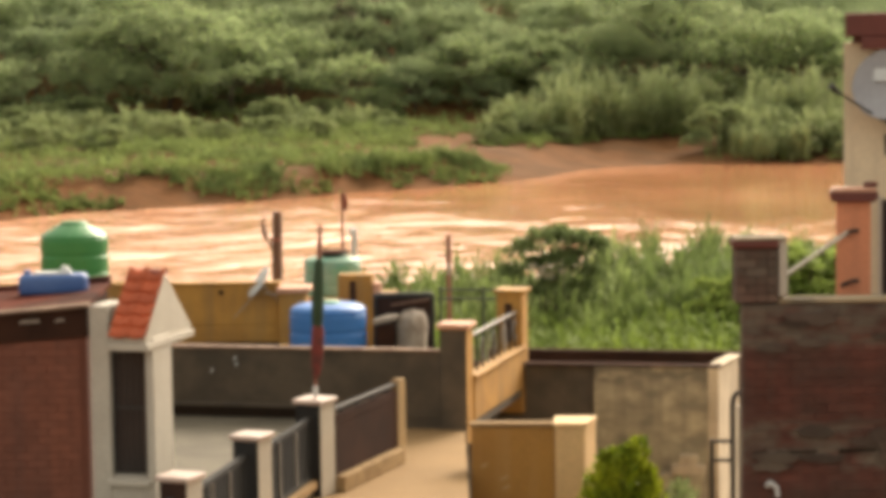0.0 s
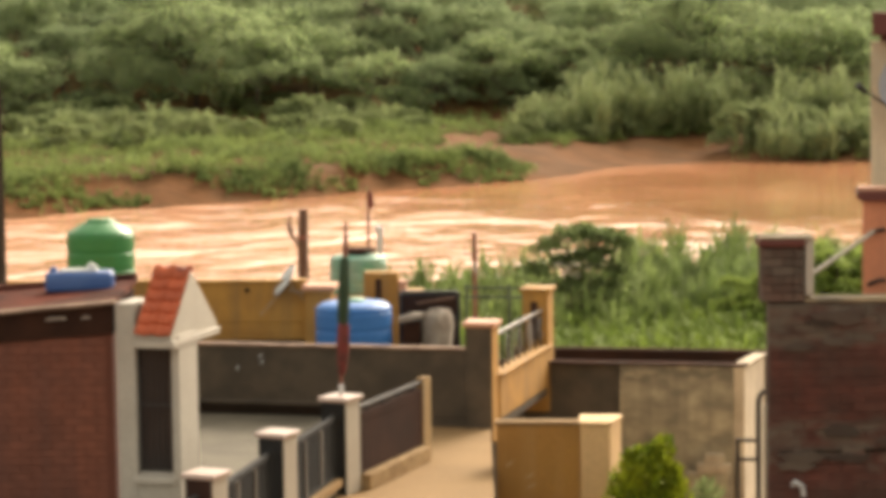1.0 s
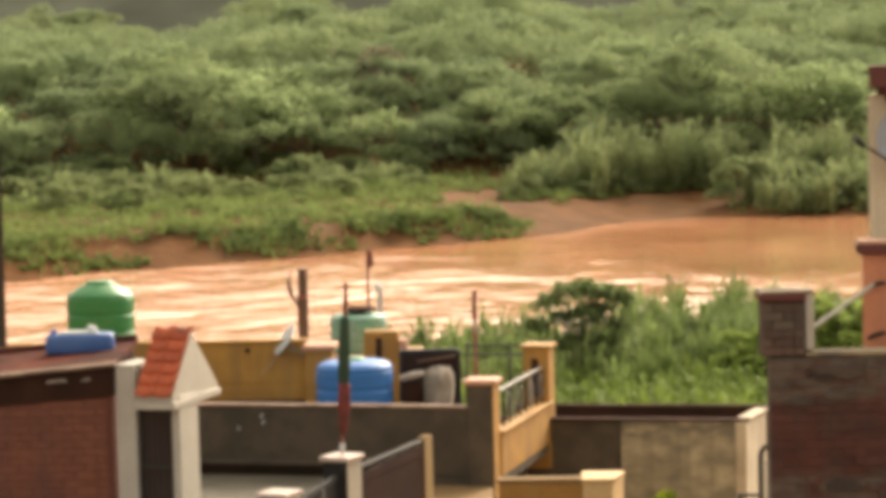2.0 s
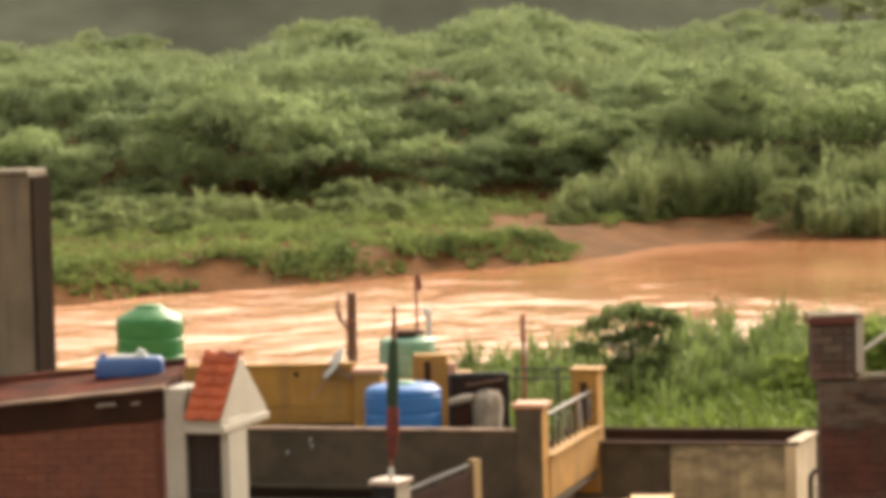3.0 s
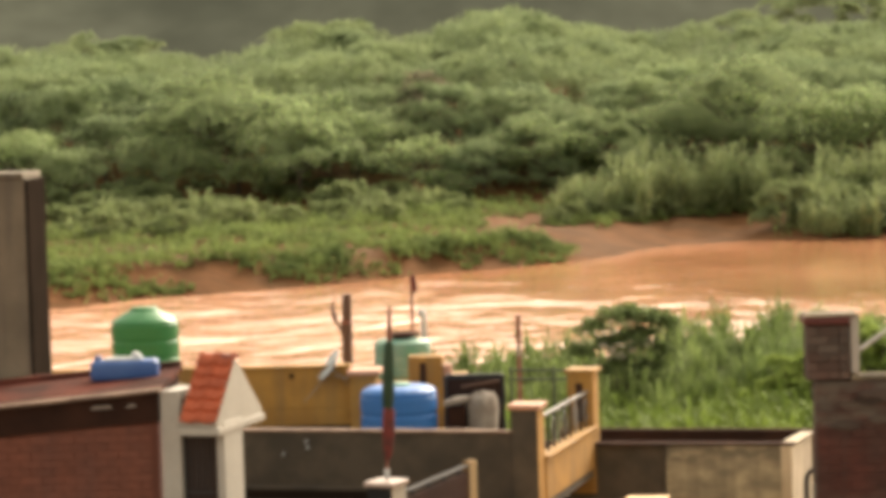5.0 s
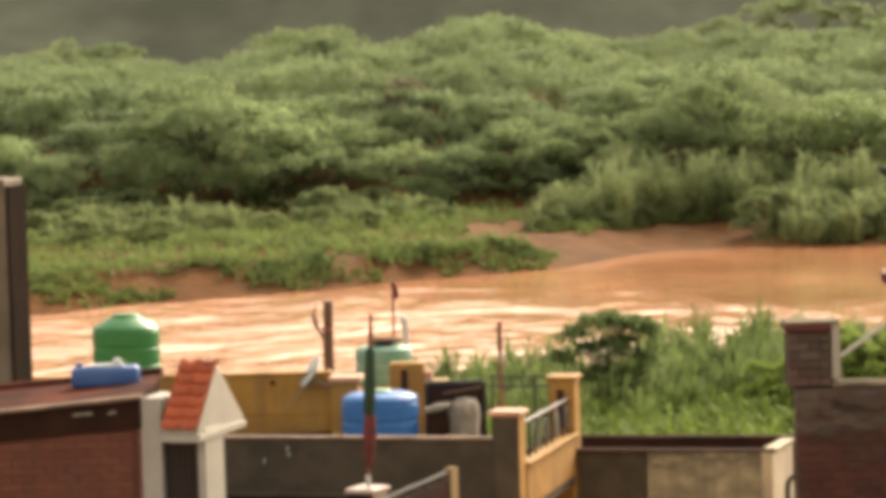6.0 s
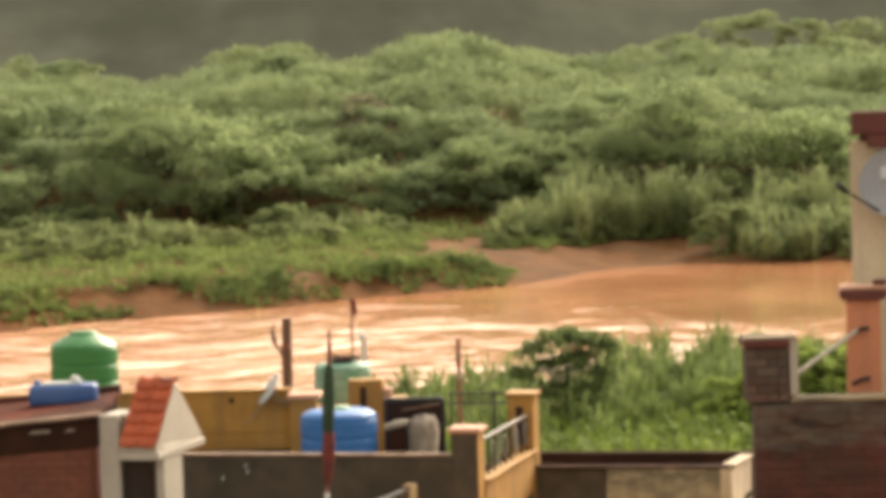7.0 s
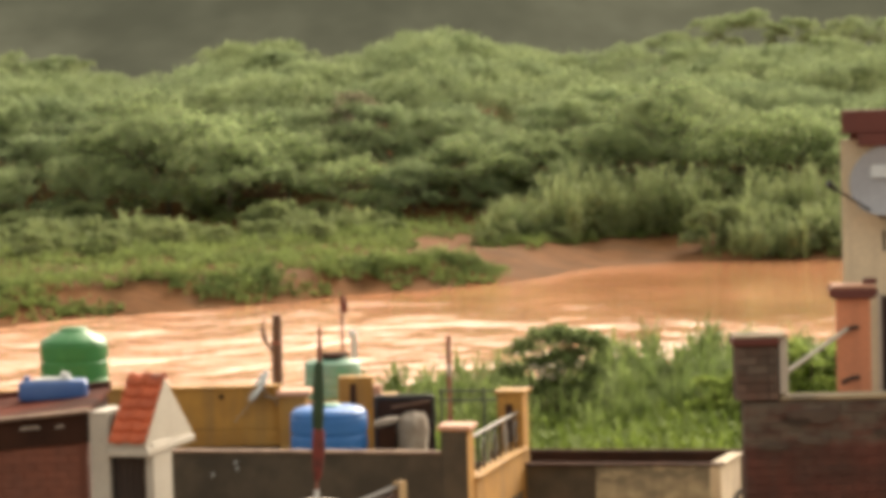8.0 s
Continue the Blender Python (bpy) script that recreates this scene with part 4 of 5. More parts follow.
def grey_house():
    h = thing("grey_house", 0.25, 32.78, 0, -14, "grey cement-rendered house with roof parapet and ochre side balcony", "house")
    part("wall", bm_box(-6.2, -0.36, 0.05, 3.9, 0, 3.3), GREY_RENDER, h)
    part("roof_slab", bm_box(-6.15, -0.10, 0.2, 3.85, 3.304, 3.36), CONCRETE, h)
    par = part("parapet", bm_box(-6.2, -0.36, 0.05, 0.22, 3.304, 4.21, 0.01), GREY_RENDER, h)
    part("coping", bm_box(-6.2, -0.362, 0.02, 0.18, 4.212, 4.25, 0.012), SLAB_EDGE, par, "brownish worn coping")
    # Dark strip drawn for the shade along the foot of the parapet
    part("plinth", bm_box(-6.2, -2.3, -0.06, 0.047, 3.30, 3.44, 0.02), DARK_AND_SHADE, par, "dark plinth strip, shade in its colour")
    part("plinth_ledge", bm_box(-6.2, -2.25, -0.09, 0.046, 3.443, 3.49, 0.01), GREY_RENDER, par)
    for x, z in ((-3.22, 4.10), (-3.55, 3.93), (-3.20, 4.02)):
        part("wall_hook", bm_rod((x, 0.05, z), (x + 0.01, -0.02, z - 0.03), 0.016, 0.012, 6), PALE_PLASTIC, par)
    post = part("corner_post", two_faced(bm_box(-0.36, 0.0, 0.0, 0.36, 3.0, 4.53, 0.01)), [GREY_RENDER, OCHRE_PAINT], h)
    part("post_cap", bm_box(-0.40, 0.045, -0.04, 0.40, 4.532, 4.60, 0.014), PEACH_PAINT, post, "peach post cap")
    part("balcony_wall", bm_box(-0.14, 0.02, 0.362, 3.55, 3.27, 3.83, 0.012), OCHRE_PAINT, h, "ochre painted balcony wall")
    part("balcony_lip", bm_box(-0.16, 0.06, 0.364, 3.55, 3.833, 3.875, 0.01), OCHRE_PAINT, h)
    part("balcony_slab", bm_box(-0.40, 0.0, 0.365, 3.6, 3.15, 3.267), GREY_RENDER, h)
    rail = part("railing", bm_box(-0.09, -0.05, 0.365, 3.36, 4.36, 4.40, 0.006), STEEL, h, "weathered grey steel railing")
    for i in range(9):
        y = 0.55 + 0.34 * i
        part("baluster", bm_rod((-0.07, y, 3.87), (-0.07, y, 4.365), 0.018, seg=8), DARK_METAL if i % 3 else STEEL, rail)
        if i % 2 == 0:
            part("scroll", bm_oval((-0.07, y, 4.12), 0.12, 0.17, 0.012), STEEL, rail)
    far = part("end_post", bm_box(-0.36, 0.02, 3.37, 3.76, 2.9, 4.64, 0.012), OCHRE_PAINT, h, "ochre end post with a dark slot")
    # Flat dark plate, coloured for the shade within the slot
    part("slot", bm_box(-0.235, -0.13, 3.355, 3.372, 3.95, 4.50), BROWN_GRILLE, far)
    part("post_cap", bm_box(-0.40, 0.06, 3.33, 3.80, 4.643, 4.70, 0.014), OCHRE_PAINT, far)


def terrace():
    """The roof terrace in front: grey screed on one side of the railing, beige on the other."""
    t = thing("terrace_house", -1.5, 28.0, 0, 0, "low house with a flat roof terrace, part grey, part beige", "house")
    line = [(-1.9, -6.5), (-1.02, -4.4), (-0.55, -2.1), (-0.02, 0.37), (0.93, 1.65), (1.15, 4.55)]
    grey = [(-4.2, -6.5), *line[:4], (0.1, 5.40), (-4.2, 6.4)]
    beige = [*line[:4], (0.1, 5.40), (1.15, 5.0), (1.72, 4.75), (1.72, -6.5)]
    part("grey_roof", bm_prism(grey, 3.05, 3.30, "z"), CONCRETE, t, "wet grey concrete roof")
    part("beige_roof", bm_prism(beige, 3.052, 3.19, "z"), BEIGE_FLOOR, t, "beige screeded terrace")
    part("wall", bm_prism([(-4.15, -6.4), (1.70, -6.4), (1.70, 4.7), (-4.15, 6.3)], 0, 3.048, "z"), BEIGE_FLOOR, t)


def railing_post(parent, x, y, z0, z1, rz, wide, deep, front, side):
    p = part("post", two_faced(bm_box(-wide / 2, wide / 2, -deep / 2, deep / 2, z0, z1, 0.01)), [front, side], parent)
    p.matrix_local = pose(x, y, 0, 0, 0, rz)
    part("cap", bm_box(-wide / 2 - 0.03, wide / 2 + 0.03, -deep / 2 - 0.03, deep / 2 + 0.03, z1 + 0.002, z1 + 0.055, 0.014), CAP_PINK, p, "pale pink wet post cap")


def railing_panel(parent, a, b, z0, z1, kind):
    """A panel between two posts, built along its own x axis."""
    d = Vector((b[0] - a[0], b[1] - a[1], 0))
    n = d.length
    m = pose(a[0], a[1], 0, 0, 0, math.degrees(math.atan2(d.y, d.x)))
    if kind == "bars":
        r = part("top_rail", bm_box(0, n, -0.03, 0.03, z1 - 0.06, z1, 0.008), BLUE_GREY, parent)
        r.matrix_local = m
        part("bottom_rail", bm_box(0, n, -0.025, 0.025, z0 + 0.10, z0 + 0.15, 0.006), BLUE_GREY, r)
        part("kerb", bm_box(0, n, -0.09, 0.09, z0, z0 + 0.095, 0.01), BEIGE_FLOOR, r)
        k = int(n / 0.12)
        for i in range(k):
            x = (i + 0.5) * n / k
            part("slat", bm_box(x - 0.034, x + 0.034, -0.012, 0.012, z0 + 0.15, z1 - 0.06), BLUE_GREY, r)
        for x in (n * 0.33, n * 0.67):
            part("stay", bm_box(x - 0.02, x + 0.02, -0.03, 0.016, z0 + 0.15, z1 - 0.06, 0.004), STEEL, r)
    else:
        r = part("kerb", bm_box(0, n, -0.14, 0.08, z0, z0 + 0.19, 0.02), KERB_PLASTER, parent, "rough beige plastered kerb")
        r.matrix_local = m
        part("panel", bm_box(0, n, -0.03, 0.03, z0 + 0.192, z1 - 0.20, 0.004), BROWN_GRILLE, r, "dark brown panel")
        part("upper_band", bm_box(0, n, -0.035, 0.04, z1 - 0.197, z1 - 0.085, 0.006), BROWN_GRILLE, r)
        part("top_rail", bm_box(0, n, -0.035, 0.035, z1 - 0.035, z1, 0.008), DARK_METAL, r)
        for i in range(4):
            x = n * (i + 0.5) / 4
            part("rail_stay", bm_box(x - 0.015, x + 0.015, -0.02, 0.02, z1 - 0.085, z1 - 0.035), DARK_METAL, r)


CAP_PINK = material("wet_pink_screed", (0.58, 0.46, 0.40), 0.35, other=(0.46, 0.35, 0.30), scale=4.0, bump=0.08)


def terrace_railing():
    t = thing("terrace_railing", -1.52, 28.37, 0, 0, "terrace railing of cream and grey posts with slatted and brown panels", "railing")
    pts = [(-1.03, -4.81), (-0.53, -2.46), (0.0, 0.0), (0.91, 2.13)]
    railing_post(t, *pts[0], 3.3, 4.25, -24, 0.30, 0.30, BROWN_GRILLE, WHITE_PAINT)
    railing_post(t, *pts[1], 3.3, 4.25, -24, 0.30, 0.30, BLUE_GREY, WHITE_PAINT)
    railing_post(t, *pts[2], 3.05, 4.25, -26, 0.32, 0.34, BLUE_GREY, WHITE_PAINT)
    p = part("end_post", two_faced(bm_box(-0.05, 0.05, -0.08, 0.08, 3.19, 4.21, 0.01)), [BEIGE_FLOOR, CREAM_PAINT], t, "cream end post")
    p.matrix_local = pose(*pts[3], 0, 0, 0, -36)
    railing_panel(t, (-0.94, -4.62), (-0.60, -2.66), 3.3, 4.12, "bars")
    railing_panel(t, (-0.45, -2.27), (-0.06, -0.22), 3.3, 4.12, "bars")
    railing_panel(t, (0.20, 0.12), (0.86, 2.05), 3.19, 4.17, "solid")
    # first posts nearer the viewer
    railing_panel(t, (-1.50, -6.6), (-1.10, -5.02), 3.3, 4.12, "bars")


def ochre_wall():
    h = thing("ochre_wall", 0.27, 29.85, 0, -3, "wet ochre yard wall ending in a warm beige pier", "wall")
    part("wall", bm_box(0, 1.0, 0, 0.18, 0, 3.70, 0.012), BROWN_OCHRE, h)
    part("wall_coping", bm_box(-0.02, 1.0, -0.02, 0.2, 3.703, 3.75, 0.012), BEIGE_FLOOR, h, "beige plaster coping")
    pier = part("pier", bm_prism([(1.003, -0.05), (1.36, -0.05), (1.50, 0.50), (1.003, 0.50)], 0, 3.70, "z", bevel=0.014), WARM_PIER, h, "warm beige painted pier")
    part("pier_cap", bm_prism([(0.99, -0.07), (1.38, -0.07), (1.52, 0.52), (0.99, 0.52)], 3.703, 3.755, "z", bevel=0.014), WARM_PIER, pier)
    for x, z in ((0.10, 3.20), (0.34, 3.05), (0.36, 2.93)):
        part("plaster_patch", bm_prism([(x, z), (x + 0.09, z + 0.05), (x + 0.10, z + 0.075), (x + 0.02, z + 0.03)], -0.004, 0.01), CREAM_PAINT, h)


def stained_house():
    h = thing("stained_house", 3.84, 35.5, 0, -12, "low flat-roofed house with weathered grey and beige render", "house")
    part("front_wall", bm_box(-1.78, -0.14, 0.0, 0.2, 0, 3.60, 0.01), STAINED_GREY, h, "patchy weathered pale grey render")
    part("dark_wall", bm_box(-3.9, -1.782, 0.07, 0.25, 0, 3.60, 0.01), GREY_RENDER, h, "smooth dark grey render")
    part("side_wall", bm_prism([(-0.02, 0), (3.2, 0), (3.2, 3.35), (-0.02, 3.60)], -0.138, 0.02, "x", bevel=0.01), CHALKY_CREAM, h, "chalky cream side wall")
    part("coping", bm_box(-3.92, 0.05, -0.03, 0.22, 3.603, 3.63, 0.012), DAMP_AND_SHADE_BROWN, h)
    part("side_coping", bm_prism([(0.272, 3.582), (3.2, 3.354), (3.2, 3.385), (0.272, 3.613)], -0.16, 0.05, "x", bevel=0.008), CHALKY_CREAM, h)
    # Slab and rear parapet coloured dark for the shade between the parapets
    part("roof_slab", bm_box(-3.9, -0.14, 0.252, 3.1, 2.95, 3.1), DARK_AND_SHADE, h)
    part("rear_parapet", bm_box(-3.95, 0.1, 3.102, 3.3, 2.8, 3.42, 0.015), DAMP_AND_SHADE_BROWN, h, "dark brown rear parapet, shade in its colour")
    part("rear_wall", bm_box(-3.9, 0.05, 3.12, 3.28, 0, 2.798), GREY_RENDER, h)
    # ledge with loose blocks
    part("ledge", bm_box(-0.80, -0.16, -0.30, -0.003, 0, 2.10, 0.02), STAINED_GREY, h)


def loose_blocks():
    first = None
    for x, y, z, rz in ((3.30, 35.37, 2.102, -8), (3.52, 35.35, 2.102, -14), (3.42, 35.40, 2.24, -11)):
        m = pose(x, y, z, 0, 0, rz)
        if first:
            copy_thing(first, m)
        else:
            first = tagged(part("concrete_block", bm_box(-0.13, 0.13, -0.09, 0.09, 0, 0.135, 0.012), CHALKY_CREAM), "pale weathered concrete block lying on a ledge", "block", "loose blocks on the ledge")
            first.matrix_world = m


def pipe_gate():
    g = thing("pipe_gate", 3.28, 31.0, 0, -5, "dark iron pipe gate frame beside a white pipe", "gate")
    part("low_post", bm_rod((0, 0, 0), (0, 0, 3.32), 0.028, seg=10), DARK_METAL, g)
    bm = bm_rod((0.26, 0, 0), (0.26, 0, 3.80), 0.034, seg=10)
    bm_rod((0.26, 0, 3.80), (0.29, 0, 3.88), 0.034, 0.032, 10, bm)
    bm_rod((0.29, 0, 3.88), (0.345, 0, 3.92), 0.032, 0.03, 10, bm)
    part("tall_post", bm, DARK_METAL, g, "dark pipe bent at its top")
    for z in (3.30, 3.06, 2.4):
        part("crossbar", bm_rod((0.02, 0, z), (0.24, 0, z), 0.022, seg=8), DARK_METAL, g)
    part("white_pipe", bm_rod((0.355, 0.02, 0), (0.355, 0.02, 3.74), 0.03, seg=10), WHITE_PAINT, g, "white plastic pipe")


def brick_wall_right():
    w = thing("brick_wall", 2.83, 24.0, 0, 0, "rough cement-smeared brick wall with a raised corner pillar", "wall")
    rng = random.Random(8)
    body = part("wall", bm_box(0.02, 3.4, 0.003, 0.28, 0, 5.79), SMEARED_MORTAR, w)
    lay_bricks(body, BRICK_GREY, 0.01, 1.95, 0.0, 3.30, 5.80, rng, wide=0.225, high=0.079, joint=0.006, rough=0.018)
    part("rest_of_wall", bm_box(1.97, 3.4, -0.006, 0.006, 0, 5.79), BRICK_GREY, w)
    part("coping", bm_box(0.36, 3.4, -0.012, 0.29, 5.80, 5.845, 0.015), STAINED_RENDER, w, "pale rough mortar coping")
    pil = part("pillar", bm_box(-0.05, 0.34, 0.0, 0.34, 5.81, 6.34), MORTAR_GREY, w, "brick corner pillar")
    lay_bricks(pil, BRICK_CEMENT, -0.06, 0.345, -0.01, 5.82, 6.34, rng, wide=0.195, high=0.073, rough=0.02)
    part("pillar_cap", bm_box(-0.085, 0.36, -0.04, 0.36, 6.342, 6.415, 0.018), MAROON, pil, "dark red cap course")
    part("cap_rim", bm_box(-0.07, 0.44, -0.03, 0.36, 6.417, 6.44, 0.01), STAINED_RENDER, pil)
    part("plaster_edge", bm_box(0.362, 0.445, 0.0, 0.36, 5.868, 6.415, 0.012), WHITE_PAINT, pil, "white plastered edge")
    part("smear", bm_prism([(0.1, 4.35), (0.9, 4.34), (1.9, 4.38), (1.9, 4.41), (0.8, 4.375), (0.12, 4.37)], -0.016, -0.004), DARK_AND_SHADE, w, "dark crack along the mortar")
    part("mortar_ridge", bm_prism([(0.55, 4.60), (1.95, 4.66), (1.95, 4.69), (0.5, 4.63)], -0.015, -0.004), MORTAR_GREY, w)
    # cement daubed over the brickwork
    for i in range(22):
        x, z = rng.uniform(0.12, 1.85), rng.choice((rng.uniform(5.35, 5.72), rng.uniform(4.2, 4.6)))
        a, b = rng.uniform(0.08, 0.26), rng.uniform(0.03, 0.075)
        ring = [(x + a * math.cos(t) * rng.uniform(0.7, 1.15), z + b * math.sin(t) * rng.uniform(0.6, 1.2)) for t in [2 * math.pi * k / 11 for k in range(11)]]
        part("cement_daub", bm_prism(ring, -0.024 - 0.0012 * i, -0.002), SMEARED_CEMENT, w)
    e = bm_rod((0.24, -0.01, 4.03), (0.26, -0.05, 4.07), 0.025, seg=8)
    bm_rod((0.26, -0.05, 4.07), (0.33, -0.05, 4.02), 0.025, 0.022, 8, e)
    bm_rod((0.33, -0.05, 4.02), (0.34, -0.04, 3.93), 0.022, 0.022, 8, e)
    part("pipe_stub", e, PALE_PLASTIC, w, "white plastic pipe stub")


def orange_pillar():
    p = thing("gate_pillar", 3.90, 25.0, 0, -8, "orange painted masonry pillar with a dark maroon cap", "pillar")
    part("shaft", two_faced(bm_box(0, 0.34, 0, 0.34, 0, 6.70, 0.012)), [ORANGE_PAINT, PEACH_PAINT], p)
    part("cap", bm_prism([(-0.07, 6.74), (-0.03, 6.70), (0.37, 6.70), (0.41, 6.74), (0.41, 6.80), (-0.07, 6.80)], -0.06, 0.40, bevel=0.012), MAROON, p, "dark maroon cap")
    part("cap_top", bm_box(-0.05, 0.39, -0.04, 0.38, 6.802, 6.835, 0.01), PEACH_PAINT, p)
    part("finial", bm_box(0.27, 0.41, 0.1, 0.24, 6.837, 6.89, 0.012), MAROON, p)
    for z in (6.41, 5.91):
        bm = bm_rod((0.05, 0.01, z - 0.05), (0.14, -0.05, z), 0.022, 0.02, 8)
        bm_rod((0.14, -0.05, z), (0.22, -0.05, z + 0.01), 0.02, 0.02, 8, bm)
        part("bracket", bm, DARK_METAL, p, "dark iron bracket")
    r = tagged(part("prop_rod", bm_rod((3.30, 24.25, 6.06), (4.0, 24.95, 6.40), 0.022, seg=10), WHITE_PAINT), "pale metal rod bracing the pillar to the wall", "rod")
    return r


def cream_house():
    h = thing("cream_house", 4.21, 26.5, 0, -14, "cream plastered two-storey house with a dark maroon roof edge", "house")
    part("wall", bm_box(0, 4.0, 0, 4.0, 0, 8.27, 0.012), CREAM_LIFTED, h)
    part("roof_edge", bm_box(0.03, 4.2, -0.22, 4.2, 8.33, 8.58, 0.02), MAROON, h, "dark maroon roof edge")
    part("soffit", bm_box(0.10, 4.0, -0.10, 4.0, 8.272, 8.328, 0.01), MAROON, h)
    part("drip", bm_box(0.20, 4.2, -0.26, -0.16, 8.20, 8.329, 0.01), MAROON, h)
    w = part("window", bm_box(0.40, 1.3, -0.02, 0.03, 5.6, 6.62, 0.005), GLASS_DARK, h, "dark window")
    part("window_frame", bm_box(0.36, 0.398, -0.04, 0.03, 5.56, 6.66, 0.006), WHITE_PAINT, w)
    d = thing("satellite_dish", 4.63, 26.08, 7.81, 0, "grey satellite dish on an arm fixed to the cream wall", "satellite dish")
    R = 0.38
    prof = [(0.001 + R * k / 8, 0.09 * (k / 8) ** 2) for k in range(9)]
    bm = bm_lathe(prof + [(R + 0.008, 0.092), (R + 0.006, 0.078)] + [(R * k / 8 + 0.001, 0.09 * (k / 8) ** 2 - 0.014) for k in range(7, -1, -1)], 40)
    refl = part("reflector", bm, DISH_GREY, d, "", True)
    refl.matrix_local = pose(0, 0, 0, 68, 0, -25)
    lab = part("label_plate", bm_box(-0.18, 0.04, 0.05, 0.19, 0.03, 0.042), PALE_PLASTIC, refl)
    lab["label"] = "pale plate"
    arm = bm_rod((-0.05, 0.02, -0.36), (-0.61, -0.42, -0.04), 0.014, seg=8)
    bm_rod((-0.05, 0.02, -0.36), (0.06, 0.30, -0.30), 0.016, 0.016, 8, arm)
    part("feed_arm", arm, DARK_METAL, d)
    part("feed_horn", bm_rod((-0.69, -0.46, 0.03), (-0.60, -0.41, -0.05), 0.036, 0.03, 10), BLACK_PLASTIC, d)
    part("mast", bm_rod((0.08, 0.30, -0.62), (0.06, 0.14, 0.02), 0.026, seg=10), DARK_METAL, d)
    part("wall_plate", bm_box(-0.01, 0.17, 0.31, 0.345, -0.72, -0.5, 0.006), DARK_METAL, d)


def yellow_house():
    h = thing("yellow_house", -2.52, 37.6, 0, -3, "ochre painted house with a flat roof behind the grey parapet", "house")
    part("wall", bm_box(-8.0, 0, 0, 4.0, 0, 4.05), OCHRE_PAINT, h)
    part("roof_slab", bm_box(-7.9, -0.02, 0.18, 3.95, 4.054, 4.12), CONCRETE, h)
    part("parapet", bm_box(-8.0, 0, 0, 0.16, 4.054, 4.66, 0.01), OCHRE_PAINT, h)
    part("coping", bm_box(-8.0, 0.02, -0.03, 0.19, 4.663, 4.71, 0.015), OCHRE_PAINT, h)
    # Dark strip imitates the shaded gap behind the grey parapet
    part("ledge", bm_box(-8.0, 0.0, -0.16, -0.003, 3.70, 3.80, 0.012), DARK_AND_SHADE, h, "dark strip for the gap behind the grey parapet")
    # Dark disc on the wall face imitates the shade in a vent hole
    part("vent", bm_rod((-0.88, -0.012, 4.55), (-0.88, 0.02, 4.55), 0.04, seg=14), DARK_AND_SHADE, h)
    pier = part("pier", bm_box(0.003, 0.40, -0.12, 0.35, 0, 4.55, 0.012), OCHRE_PAINT, h)
    part("pier_cap", bm_box(-0.03, 0.47, -0.17, 0.40, 4.553, 4.63, 0.015), PEACH_PAINT, pier, "peach pier cap")
    part("annex", bm_box(0.45, 1.6, 1.2, 2.6, 0, 4.30, 0.012), OCHRE_PAINT, h)
    a = part("chimney", bm_box(0.80, 1.33, 0.9, 1.195, 0, 4.72, 0.012), OCHRE_PAINT, h, "ochre masonry chimney with a dark opening")
    # Proud dark plate, its colour standing for the shaded inside of the opening
    part("opening", bm_box(0.98, 1.08, 0.885, 0.905, 4.30, 4.62, 0.004), BROWN_GRILLE, a)
    part("chimney_side", bm_box(1.34, 1.46, 0.95, 1.19, 0, 4.58, 0.01), PEACH_PAINT, a)


def ribbed_tank(name, x, y, z, r, h, mat, lid, label, ribs=5, dome=0.25, cone=False):
    t = thing(name, x, y, z, 0, label, "water tank")
    prof = [(r * 0.97, 0.0), (r, 0.02)]
    body = h * (1 - dome)
    for i in range(ribs):
        a, b = body * i / ribs, body * (i + 1) / ribs
        prof += [(r, a + 0.02 + 0.1 * (b - a)), (r, b - 0.14 * (b - a)), (r * 0.975, b - 0.06 * (b - a)), (r * 0.975, b)]
    prof += [(r * 0.99, body + 0.015)]
    for k in range(1, 7):
        a = k / 6 * math.pi / 2
        if cone:
            prof.append((r * (0.98 - 0.54 * (k / 6) ** 1.15), body + 0.02 + (h - body) * 0.85 * (k / 6) ** 0.9))
        else:
            prof.append((0.30 * r + 0.68 * r * math.cos(a) ** 0.55, body + 0.02 + (h - body) * 0.85 * math.sin(a)))
    part("body", bm_lathe(prof, 40), mat, t, "", False)
    for i in range(8):
        a = 2 * math.pi * i / 8
        d = Vector((math.cos(a), math.sin(a), 0))
        bm = bm_rod(d * r * 0.985 + Vector((0, 0, body)), d * r * 0.50 + Vector((0, 0, body + (h - body) * 0.80)), 0.035, 0.025, 6)
        part("shoulder_rib", bm, mat, t)
    q = r * (1.28 if cone else 1.0)
    part("lid", bm_lathe([(0.30 * q, h * 0.0), (0.33 * q, 0.01), (0.33 * q, 0.06), (0.28 * q, 0.085), (0.05 * q, 0.095)], 28), lid, t, "", True).location = (0, 0, h - 0.05)
    return t


